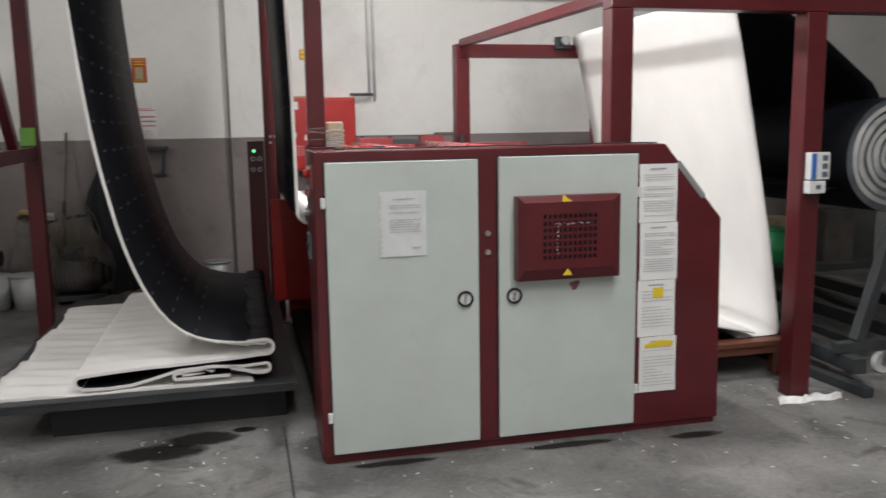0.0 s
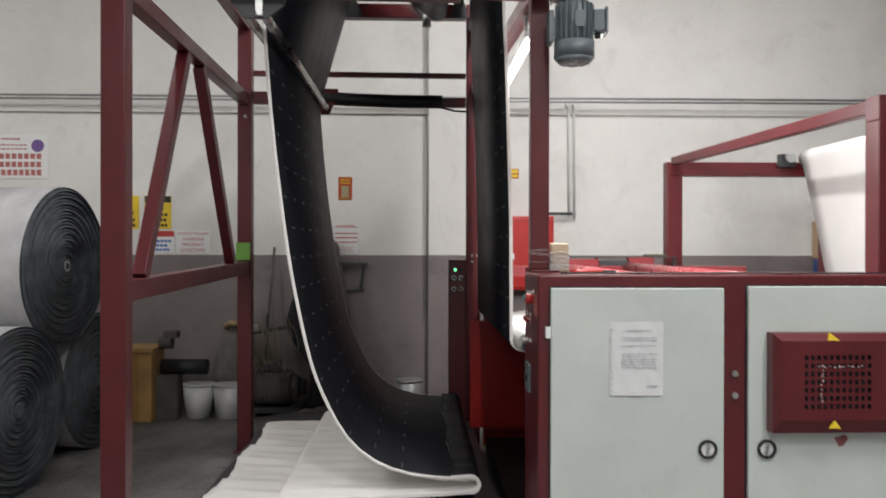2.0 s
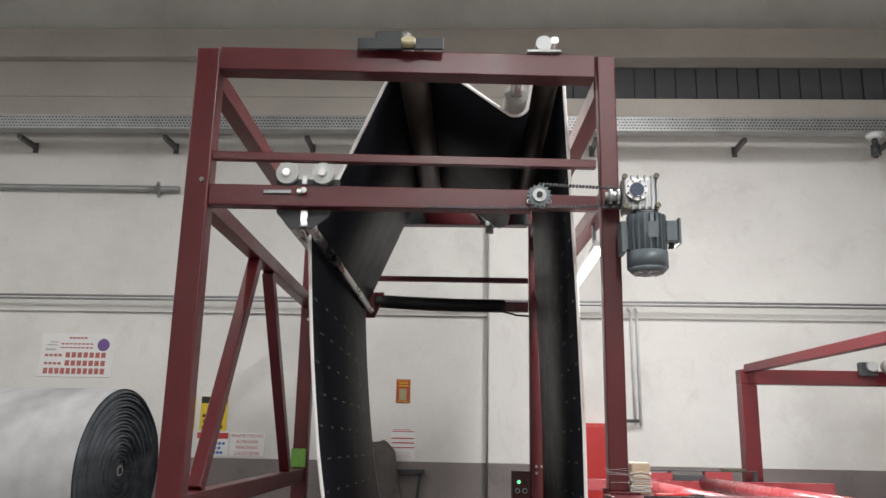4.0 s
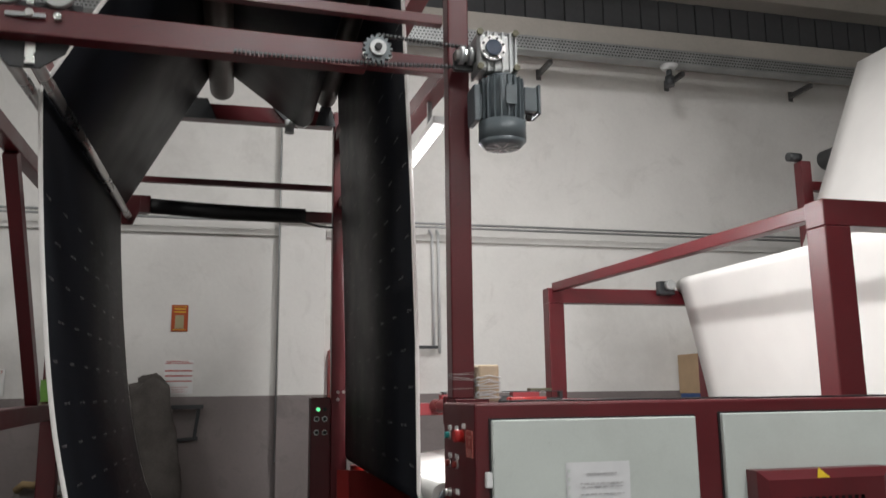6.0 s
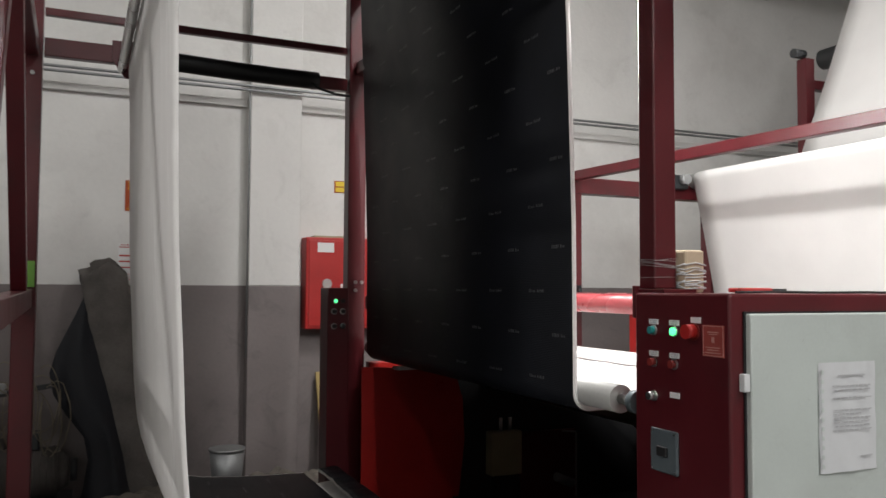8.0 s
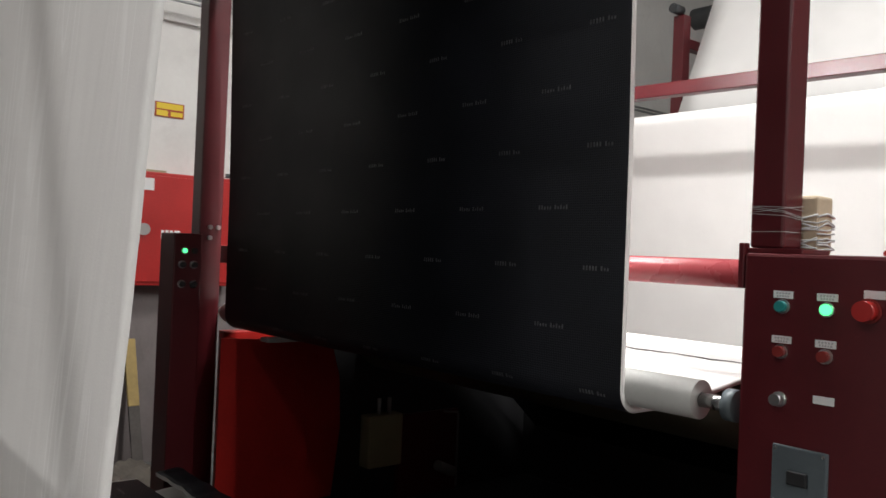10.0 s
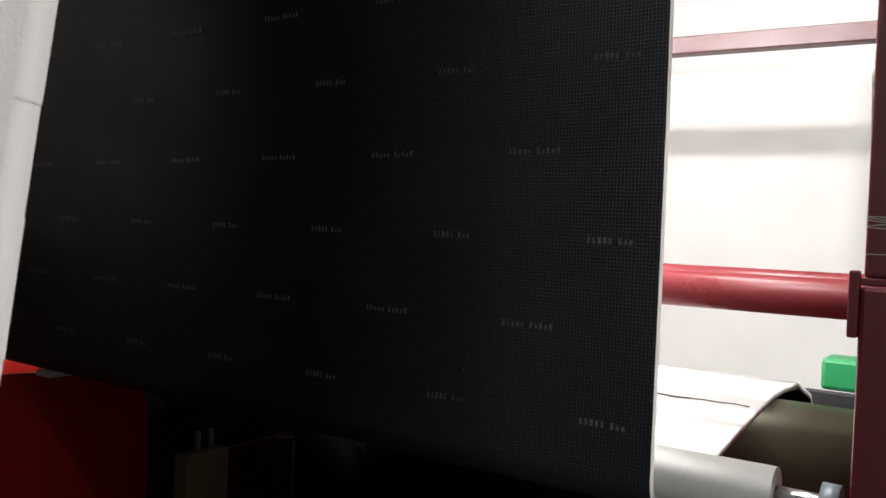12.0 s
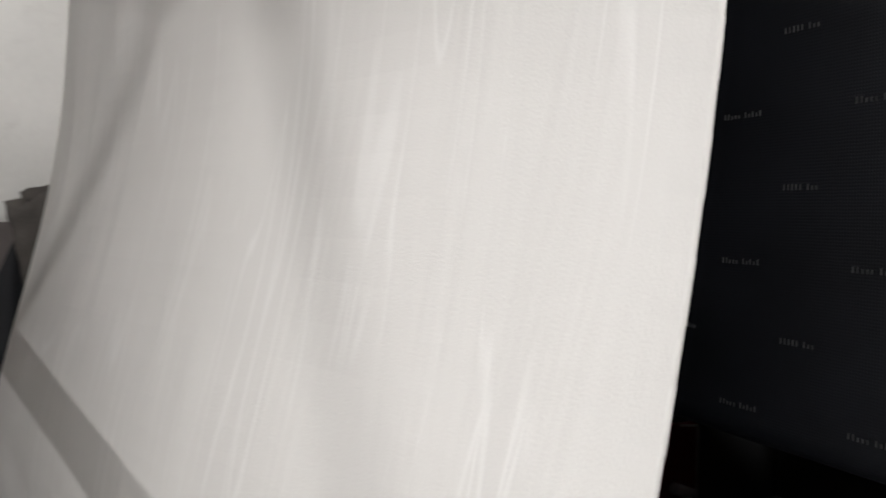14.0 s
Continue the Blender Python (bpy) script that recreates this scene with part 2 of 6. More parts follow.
GREYFELT = mat("grey_felt", (0.42, 0.42, 0.425), 0.95, 0, 0.12, 7, 160, 0.5, 0.003, spec=0.1)
DARKFELT = mat("charcoal_felt", (0.08, 0.088, 0.097), 0.9, 0, 0.3, 10, 200, 0.5, 0.003, spec=0.15)
EDGEFELT = mat("worn_felt_edge", (0.035, 0.04, 0.046), 0.9, 0, 0.35, 8, 160, 0.5, 0.003, (0.11, 0.115, 0.12), 0.6, spec=0.15)
SACK = mat("dusty_sacking", (0.095, 0.085, 0.078), 0.9, 0, 0.3, 6, 70, 0.4, 0.004)
BEIGE = mat("beige_enamel", (0.33, 0.29, 0.17), 0.5, 0, 0.1, 5, 60, 0.05)
OLIVE = mat("olive_steel", (0.11, 0.105, 0.07), 0.35, 0.5, 0.15, 5, 60, 0.05)
# red paint paled to pink, with the glare on the tubes mixed in
PINKRED = mat("glare_paled_red", (0.22, 0.035, 0.04), 0.28, 0, 0.1, 4, 60, 0.05)
TUBE = glow("fluorescent_tube", (1.0, 0.98, 0.94), 9.0)
GREENLED = glow("green_pilot_light", (0.1, 1.0, 0.32), 2.2)


# ---- builders ----
def box(bm, x0, x1, y0, y1, z0, z1, mi=0):
    v = [bm.verts.new((x, y, z)) for x in (x0, x1) for y in (y0, y1) for z in (z0, z1)]
    fs = [bm.faces.new([v[i] for i in q]) for q in ((0, 1, 3, 2), (4, 6, 7, 5), (0, 4, 5, 1), (2, 3, 7, 6), (0, 2, 6, 4), (1, 5, 7, 3))]
    for f_ in fs:
        f_.material_index = mi
    return fs


def bar(bm, a, b, w, h, mi=0, up=(0, 0, 1)):
    """A square bar from a to b, w wide and h high."""
    a, b = Vector(a), Vector(b)
    d = (b - a).normalized()
    u = Vector(up)
    if abs(d.dot(u)) > 0.98:
        u = Vector((0, 1, 0))
    s = d.cross(u).normalized()
    u = s.cross(d).normalized()
    v = []
    for p in (a, b):
        for i, j in ((-1, -1), (1, -1), (1, 1), (-1, 1)):
            v.append(bm.verts.new(p + s * (i * w / 2) + u * (j * h / 2)))
    for q in ((3, 2, 1, 0), (4, 5, 6, 7), (0, 1, 5, 4), (1, 2, 6, 5), (2, 3, 7, 6), (3, 0, 4, 7)):
        bm.faces.new([v[i] for i in q]).material_index = mi


def rod(bm, a, b, r, n=20, mi=0, r2=None, caps=True):
    a, b = Vector(a), Vector(b)
    d = (b - a).normalized()
    s = d.orthogonal().normalized()
    u = d.cross(s)
    ra, rb = r, r if r2 is None else r2
    ring = [[bm.verts.new(p + (s * math.cos(2 * math.pi * i / n) + u * math.sin(2 * math.pi * i / n)) * q) for i in range(n)] for p, q in ((a, ra), (b, rb))]
    for i in range(n):
        f_ = bm.faces.new((ring[0][i], ring[0][(i + 1) % n], ring[1][(i + 1) % n], ring[1][i]))
        f_.smooth, f_.material_index = True, mi
    if caps:
        bm.faces.new(ring[0][::-1]).material_index = mi
        bm.faces.new(ring[1]).material_index = mi


def loft(bm, rings, mi=0):
    vs = [[bm.verts.new(p) for p in r] for r in rings]
    n = len(vs[0])
    for a, b in zip(vs, vs[1:]):
        for i in range(n):
            f_ = bm.faces.new((a[i], a[(i + 1) % n], b[(i + 1) % n], b[i]))
            f_.smooth, f_.material_index = True, mi
    bm.faces.new(vs[0][::-1]).material_index = mi
    bm.faces.new(vs[-1]).material_index = mi


def tube_path(bm, pts, r, n=8, mi=0):
    """One bent tube through the points."""
    P = [Vector(p) for p in pts]
    rings = []
    s_ = None
    for i, p in enumerate(P):
        d = (P[min(i + 1, len(P) - 1)] - P[max(i - 1, 0)]).normalized()
        s_ = d.orthogonal().normalized() if s_ is None else (s_ - d * s_.dot(d)).normalized()
        u = d.cross(s_)
        rings.append([p + (s_ * math.cos(2 * math.pi * k / n) + u * math.sin(2 * math.pi * k / n)) * r for k in range(n)])
    loft(bm, rings, mi)


def prism(bm, outline, axis, a0, a1, mi=0):
    """Extrudes a 2D outline along an axis: 'y' takes (x, z), 'x' takes (y, z), 'z' takes (x, y)."""
    def p3(p, a):
        return {"y": (p[0], a, p[1]), "x": (a, p[0], p[1]), "z": (p[0], p[1], a)}[axis]
    v0 = [bm.verts.new(p3(p, a0)) for p in outline]
    v1 = [bm.verts.new(p3(p, a1)) for p in outline]
    n = len(outline)
    bm.faces.new(v0).material_index = mi
    bm.faces.new(v1[::-1]).material_index = mi
    for i in range(n):
        bm.faces.new((v0[i], v1[i], v1[(i + 1) % n], v0[(i + 1) % n])).material_index = mi


def finish(name, bm, mats, parent=None, bevel=0.0):
    bmesh.ops.recalc_face_normals(bm, faces=bm.faces)
    if bevel:
        es = [e for e in bm.edges if len(e.link_faces) == 2 and e.calc_face_angle(0) > 0.6]
        bmesh.ops.bevel(bm, geom=es, offset=bevel, segments=2, affect="EDGES", profile=0.5)
    me = bpy.data.meshes.new(name)
    bm.to_mesh(me)
    bm.free()
    for m in mats if isinstance(mats, (list, tuple)) else [mats]:
        me.materials.append(m)
    o = new(name, me)
    if parent:
        o.parent = parent
    return o


def part(name, bm, material, parent, label="", bevel=0.0):
    o = finish(name, bm, material, parent, bevel)
    return tagged(o, label) if label else o


def B():
    return bmesh.new()


def thing(name, label, category, group="", at=(0, 0, 0)):
    return tagged_at(new(name), label, category, group, at)


def tagged_at(o, label, category, group, at):
    o.location = at
    return tagged(o, label, category, group)


def solid(name, mats, label, category, fill, kind="", bevel=0.0, group=""):
    bm = B()
    fill(bm)
    return tagged(finish(name, bm, mats, None, bevel), label, category, group, kind)


def boxpart(name, parent, m, x0, x1, y0, y1, z0, z1, bevel=0.004, label=""):
    bm = B()
    box(bm, x0, x1, y0, y1, z0, z1)
    return part(name, bm, m, parent, label, bevel)


def barpart(name, parent, m, a, b, w, h, bevel=0.004, label=""):
    bm = B()
    bar(bm, a, b, w, h)
    return part(name, bm, m, parent, label, bevel)


def rodpart(name, parent, m, a, b, r, n=20, label="", bevel=0.0):
    bm = B()
    rod(bm, a, b, r, n)
    return part(name, bm, m, parent, label, bevel)


# ---- structure ----
WY = 8.92
DZ = 1.58
solid("floor", CONCRETE, "worn dark grey concrete factory floor with oil stains", "floor", lambda bm: box(bm, -9, 11, -6, 9.1, -0.2, 0), "structure")
solid("wall_north", PLASTER, "white painted hall wall with stained plaster", "wall", lambda bm: box(bm, -9, 11, WY, WY + 0.25, DZ, 7.2), "structure")
solid("wall_north_dado", DADO, "grey-brown painted lower band of the hall wall", "wall", lambda bm: box(bm, -9, 11, WY - 0.002, WY + 0.25, 0, DZ), "structure")
solid("wall_south", PLASTER, "white painted hall wall", "wall", lambda bm: box(bm, -9, 11, -6.25, -6, 0, 7.2), "structure")
solid("wall_west", PLASTER, "white painted hall wall", "wall", lambda bm: box(bm, -9.25, -9, -6.25, 9.2, 0, 7.2), "structure")
solid("wall_east", PLASTER, "white painted hall wall", "wall", lambda bm: box(bm, 11, 11.25, -6.25, 9.2, 0, 7.2), "structure")
solid("ceiling", CEIL, "pale grey hall ceiling", "ceiling", lambda bm: box(bm, -9.25, 11.25, -6.25, 9.2, 7.2, 7.4), "structure")
solid("pilaster", PLASTER, "white painted shallow wall pilaster", "wall", lambda bm: box(bm, -0.03, 0.39, 8.80, WY - 0.003, DZ, 5.068), "structure", 0.006)
solid("pilaster_dado", DADO, "grey-brown painted foot of the wall pilaster", "wall", lambda bm: box(bm, -0.032, 0.392, 8.798, WY - 0.005, 0, DZ), "structure", 0.006)
solid("trim", PLASTER, "thin plaster ledge along the hall wall", "trim", lambda bm: (box(bm, -9, -0.04, 8.885, WY - 0.003, 3.05, 3.11), box(bm, 0.4, 11, 8.885, WY - 0.003, 3.05, 3.11)), "structure", 0.006)
solid("beam", BEAMC, "pale concrete beam along the top of the wall", "beam", lambda bm: (box(bm, -9, 11, 8.55, WY - 0.004, 5.07, 5.338), box(bm, -9, 0.42, 8.552, WY - 0.004, 5.3385, 5.7595), box(bm, -9, 11, 8.45, WY - 0.004, 5.76, 6.1)), "structure", 0.01)


clad = solid("clerestory_panel", BLACK, "dark ribbed cladding strip between the beams", "cladding", lambda bm: box(bm, 0.4205, 11, 8.7, WY - 0.004, 5.3385, 5.7595), "structure")
bm = B()
box(bm, 0, 0.205, 8.682, 8.6995, 5.342, 5.757)
rib = part("panel", bm, DARKRIB, clad, "", 0.003)
for i in range(1, 48):
    o = new("panel", rib.data)
    o.parent = clad
    o.location = (0.43 + i * 0.2195, 0.004 * math.sin(i * 2.7), 0)
rib.location.x = 0.43

# ---- plaiting frame ----
FLx, FRx, BLx, BRx = -1.522, 0.4435, -1.542, 0.315
FY, BY = 4.21, 7.10
frame_thing = thing("plaiting_frame", "tall maroon painted square-tube steel frame of a carpet folding machine", "machine frame")
for px, py, top in ((FLx, FY, 3.64), (FRx, FY + 0.075, 3.64), (BLx, BY, 3.65), (BRx, BY, 3.65)):
    z0_ = 1.5645 if px == FRx else 0.012
    hw = 0.0435 if px == FRx else 0.057
    hd = 0.04 if px == FRx else 0.05
    boxpart("post", frame_thing, MAROON, px - hw, px + hw, py - hd, py + hd, z0_, top, 0.006)
    boxpart("foot_plate", frame_thing, MAROON, px - (0.045 if px == FRx else 0.085), px + 0.085, py - 0.085, py + (0.045 if px == FRx else 0.085), z0_ - 0.012, z0_ - 0.0005, 0.002)
barpart("top_beam", frame_thing, MAROON, (FLx + 0.058, FY, 3.585), (FRx - 0.058, FY + 0.09, 3.585), 0.11, 0.12, 0.006)
barpart("top_beam", frame_thing, MAROON, (BLx + 0.063, BY, 3.59), (BRx - 0.063, BY, 3.59), 0.1, 0.115, 0.006)
barpart("side_beam", frame_thing, MAROON, (FLx, FY + 0.061, 3.52), (BLx, BY - 0.061, 3.47), 0.09, 0.1, 0.005)
barpart("side_beam", frame_thing, MAROON, (FRx, FY + 0.15, 3.52), (BRx, BY - 0.061, 3.47), 0.09, 0.1, 0.005)
barpart("side_beam", frame_thing, MAROON, (FLx, FY + 0.061, 2.88), (BLx, BY - 0.061, 2.86), 0.08, 0.09, 0.005)
barpart("side_beam", frame_thing, MAROON, (FRx + 0.02, FY + 0.15, 2.95), (BRx + 0.02, BY - 0.061, 2.95), 0.08, 0.08, 0.005)
barpart("side_beam", frame_thing, MAROON, (FLx, FY + 0.061, 1.46), (BLx, BY - 0.061, 1.50), 0.08, 0.1, 0.005)
for a_, b_ in (((FLx - 0.01, 4.557, 1.515), (FLx - 0.01, 5.33, 2.82)), ((FLx - 0.012, 6.53, 1.555), (FLx - 0.01, 5.66, 2.82))):
    barpart("brace", frame_thing, MAROON, a_, b_, 0.07, 0.075, 0.004)
barpart("rail", frame_thing, MAROON, (FLx + 0.058, FY, 2.887), (0.07, FY + 0.06, 2.887), 0.075, 0.103, 0.004)
barpart("rail_plate", frame_thing, MAROON, (0.071, FY + 0.06, 2.885), (FRx - 0.058, FY + 0.08, 2.885), 0.05, 0.07, 0.003)
barpart("tie_bar", frame_thing, MAROON, (FLx + 0.058, FY, 3.09), (FRx - 0.058, FY + 0.08, 3.085), 0.04, 0.042, 0.003)
barpart("tie_bar", frame_thing, MAROON, (BLx + 0.063, BY, 3.08), (BRx - 0.063, BY, 3.07), 0.04, 0.042, 0.003)
barpart("rail", frame_thing, MAROON, (BLx + 0.063, BY, 2.88), (-1.02, BY, 2.88), 0.06, 0.1, 0.004)
barpart("rail", frame_thing, MAROON, (0.02, BY, 2.85), (BRx - 0.063, BY, 2.85), 0.06, 0.08, 0.004)
bm = B()
tube_path(bm, [(-1.0 + 1.06 * i / 12, BY - 0.02, 2.885 - 0.03 * i / 12 - 0.008 * math.sin(i / 12 * 3.2)) for i in range(13)], 0.054, 16)
boxpart("sleeve_collar", frame_thing, MAROON, -1.062, -0.995, BY - 0.078, BY - 0.0305, 2.825, 2.945, 0.004)
part("rail_sleeve", bm, BLACK, frame_thing, "black rubber bellows over the rail")
bm = B()
tube_path(bm, [(-0.02, BY - 0.06, 2.85), (0.06, BY - 0.06, 2.80), (0.16, BY - 0.06, 2.775), (0.26, BY - 0.06, 2.77)], 0.008, 6)
part("cable", bm, BLACK, frame_thing)
# bolts and tape on the posts
for px, py, pz in ((BRx - 0.01, BY - 0.064, 1.6), (BRx + 0.03, BY - 0.064, 1.6), (BRx - 0.01, BY - 0.064, 1.55), (BLx + 0.01, BY - 0.064, 2.72), (FLx + 0.03, FY - 0.064, 2.95)):
    rodpart("bolt", frame_thing, STEEL, (px, py + 0.006, pz), (px, py - 0.008, pz), 0.012, 6)
boxpart("tape_patch", frame_thing, LIME, BLx - 0.064, BLx + 0.05, BY - 0.068, BY - 0.061, 1.56, 1.70, 0.001, "bright green cloth tape patch")
# slot and screws of the rail
rodpart("bolt", frame_thing, STEEL, (-1.03, FY - 0.028, 2.9), (-1.03, FY - 0.05, 2.9), 0.014, 8)
boxpart("slot_plate", frame_thing, GALV, -1.2, -1.07, FY - 0.042, FY - 0.030, 2.892, 2.908, 0.001)

# sprocket, chain, gear motor on the front rail
drive = thing("gear_motor", "grey finned electric gear motor with chain drive on a maroon frame", "motor")
bm = B()
prism(bm, [(0.10 + (0.058 if k % 4 < 2 else 0.048) * math.cos(k * math.pi / 32), 2.885 + (0.058 if k % 4 < 2 else 0.048) * math.sin(k * math.pi / 32)) for k in range(64)], "y", FY - 0.055, FY - 0.035)
part("sprocket", bm, MOTORGREY, drive, "greasy toothed sprocket")
rodpart("hub", drive, GALV, (0.10, FY + 0.02 - 0.09, 2.885), (0.10, FY + 0.02 - 0.076, 2.885), 0.032, 18)
rodpart("shaft_end", drive, BLACK, (0.10, FY + 0.02 - 0.10, 2.885), (0.10, FY + 0.02 - 0.0905, 2.885), 0.014, 12)
bm = B()
box(bm, 0, 0.0115, -0.01, 0.01, -0.006, 0.006)
link = part("chain_link", bm, DARKSTEEL, drive, "", 0.002)
for i in range(24):
    for sg in (1, -1):
        o = link if (i, sg) == (0, 1) else new("chain_link", link.data)
        o.parent = drive
        o.location = (0.10 + i * 0.0155, FY - 0.045, 2.885 + sg * (0.058 - 0.018 * i / 24))
for sx in (0.055, 0.146):
    rodpart("axle_bolt", drive, STEEL, (sx, FY + 0.02 - 0.06, 2.865), (sx, FY + 0.02 - 0.039, 2.865), 0.013, 6)
for i in range(34):
    o = new("chain_link", link.data)
    o.parent = drive
    o.location = (0.08 - i * 0.0155, FY - 0.045, 2.828 - 0.004 * math.sin(i * 0.09))
MX, MYY = 0.582, 4.13
GX = 0.545
bm = B()
box(bm, GX - 0.07, GX + 0.085, MYY - 0.05, MYY + 0.06, 2.80, 2.955)
part("gearbox", bm, GALV, drive, "ribbed aluminium gearbox", 0.014)
for gx in (-0.06, -0.03, 0.0, 0.03, 0.06, 0.082):
    boxpart("gearbox_rib", drive, GALV, GX + gx - 0.005, GX + gx + 0.005, MYY - 0.058, MYY + 0.066, 2.797, 2.962, 0.002)
for gx, gz in ((-0.065, 2.95), (0.078, 2.955), (0.08, 2.815), (-0.065, 2.81)):
    rodpart("gearbox_bolt", drive, OLIVE, (GX + gx, MYY - 0.075, gz), (GX + gx, MYY - 0.0585, gz), 0.013, 8)
rodpart("cover_ring", drive, STEEL, (0.53, MYY - 0.076, 2.885), (0.53, MYY - 0.0585, 2.885), 0.05, 24)
for k in range(8):
    a_ = 2 * math.pi * (k + 0.5) / 8
    rodpart("cover_screw", drive, DARKSTEEL, (0.53 + 0.042 * math.cos(a_), MYY - 0.080, 2.885 + 0.042 * math.sin(a_)), (0.53 + 0.042 * math.cos(a_), MYY - 0.0765, 2.885 + 0.042 * math.sin(a_)), 0.005, 6)
rodpart("cover_cap", drive, mat("dark_blue_cap", (0.012, 0.03, 0.06), 0.3, 0, 0.1, 8, 80, 0.03), (0.53, MYY - 0.085, 2.885), (0.53, MYY - 0.0765, 2.885), 0.032, 18, "dark blue round cover cap")
rodpart("drive_shaft", drive, STEEL, (0.40, MYY + 0.0, 2.875), (GX - 0.0705, MYY, 2.875), 0.022, 14)
for k in range(2):
    rodpart("shaft_collar", drive, GALV, (0.415 + 0.035 * k, MYY, 2.875), (0.432 + 0.035 * k, MYY, 2.875), 0.034, 14)
boxpart("mount_bracket", drive, DARKSTEEL, 0.40, GX - 0.05, MYY + 0.023, MYY + 0.045, 2.825, 2.90, 0.003)
boxpart("mount_foot", drive, MOTORGREY, 0.458, 0.482, MYY - 0.05, MYY + 0.05, 2.60, 2.745, 0.004)
boxpart("foot_web", drive, MOTORGREY, 0.4825, 0.515, MYY - 0.02, MYY + 0.02, 2.62, 2.72, 0.003)
bm = B()
rod(bm, (MX, MYY, 2.7965), (MX, MYY, 2.78), 0.06, 28)
rod(bm, (MX, MYY, 2.78), (MX, MYY, 2.595), 0.076, 28)
part("motor_body", bm, MOTORGREY, drive)
for k in range(20):
    a_ = 2 * math.pi * k / 20
    bm = B()
    bar(bm, (MX + 0.080 * math.cos(a_), MYY + 0.080 * math.sin(a_), 2.78), (MX + 0.080 * math.cos(a_), MYY + 0.080 * math.sin(a_), 2.61), 0.005, 0.018, 0, (math.cos(a_), math.sin(a_), 0))
    part("cooling_fin", bm, MOTORGREY, drive)
bm = B()
rod(bm, (MX, MYY, 2.61), (MX, MYY, 2.535), 0.092, 28)
rod(bm, (MX, MYY, 2.535), (MX, MYY, 2.513), 0.092, 28, 0, 0.07)
part("fan_cover", bm, MOTORGREY, drive)
for k in range(8):
    a_ = 2 * math.pi * k / 8
    barpart("fan_grille_bar", drive, GALV, (MX + 0.012 * math.cos(a_), MYY + 0.012 * math.sin(a_), 2.51), (MX + 0.066 * math.cos(a_), MYY + 0.066 * math.sin(a_), 2.51), 0.006, 0.003, 0)
boxpart("terminal_box", drive, MOTORGREY, MX + 0.08, MX + 0.135, MYY - 0.04, MYY + 0.04, 2.655, 2.755, 0.006)
boxpart("terminal_lid", drive, MOTORGREY, MX + 0.1355, MX + 0.147, MYY - 0.045, MYY + 0.045, 2.645, 2.765, 0.003)
boxpart("rating_plate", drive, MOTORGREY, MX - 0.012, MX + 0.03, MYY - 0.0935, MYY - 0.0905, 2.66, 2.735, 0)
boxpart("cable_gland", drive, BLACK, MX + 0.095, MX + 0.12, MYY - 0.013, MYY + 0.013, 2.63, 2.6545, 0.004)

# tensioner on top of the front beam
tens = thing("roller_tensioner", "greasy steel roller bearing block with a pale end cap", "bearing")
boxpart("plate", tens, DARKSTEEL, -0.78, -0.36, FY - 0.075, FY - 0.062, 3.6205, 3.6805, 0.003)
boxpart("block", tens, DARKSTEEL, -0.70, -0.56, FY - 0.055, FY + 0.08, 3.646, 3.7305, 0.01)
rodpart("end_cap", tens, BEIGE, (-0.53, FY - 0.10, 3.6605), (-0.53, FY - 0.076, 3.6405), 0.035, 16, "yellowed plastic end cap")
bear = thing("bearing", "grey cast pillow block bearing on the frame beam", "bearing")
boxpart("base", bear, GALV, 0.05, 0.22, FY - 0.0, FY + 0.09, 3.644, 3.6605, 0.004)
rodpart("housing", bear, GALV, (0.135, FY - 0.0, 3.6925), (0.135, FY + 0.08, 3.6925), 0.04, 18)

# guide rollers above the web
YN, YF = 4.631, 6.92
rollers = thing("guide_roller", "long dull brown guide roller carrying the carpet web", "roller", "guide rollers")
rodpart("barrel", rollers, ROLLERDARK, (0.195, YN - 0.1, 3.74), (0.195, YF + 0.1, 3.74), 0.072, 28)
rodpart("axle", rollers, STEEL, (0.195, FY + 0.06, 3.74), (0.195, BY - 0.06, 3.74), 0.02, 12)
r2 = thing("guide_roller", "steel dancer roller pressing down a loop of the carpet web", "roller", "guide rollers")
rodpart("barrel", r2, ROLLERGREY, (0.015, YN - 0.12, 3.555), (0.015, YF + 0.1, 3.555), 0.062, 28)
rodpart("axle", r2, STEEL, (0.015, FY + 0.06, 3.555), (0.015, BY - 0.03, 3.555), 0.022, 12)
boxpart("arm", r2, GALV, -0.012, 0.042, YN - 0.16, YN - 0.135, 3.53, 3.72, 0.004)
boxpart("arm_clamp", r2, GALV, -0.05, 0.09, YN - 0.17, YN - 0.125, 3.7205, 3.75, 0.004)
r3 = thing("guide_roller", "wide dull brown roller under the carpet web", "roller", "guide rollers")
rodpart("barrel", r3, ROLLERDARK, (-0.55, YN - 0.1, 3.765), (-0.55, YF + 0.14, 3.765), 0.085, 28)
rodpart("axle", r3, STEEL, (-0.55, FY + 0.06, 3.765), (-0.55, BY - 0.06, 3.765), 0.02, 12)
for bx, bw in ((-0.71, 0.13), (0.195, 0.075)):
    bm = B()
    prism(bm, [(bx - bw, 3.53), (bx + bw, 3.53), (bx + bw * 0.5, 3.68), (bx - bw * 0.5, 3.68)], "y", BY - 0.066, BY - 0.0515)
    part("bearing_bracket", bm, DARKSTEEL, frame_thing, "dark bearing bracket on the rear beam", 0.002)
bm = B()
prism(bm, [(-0.208, 3.665), (0.07, 3.665), (-0.025, 3.55), (-0.11, 3.55)], "y", BY - 0.082, BY - 0.0665)
part("bearing_bracket", bm, DARKSTEEL, frame_thing, "dark bearing bracket on the rear beam", 0.002)
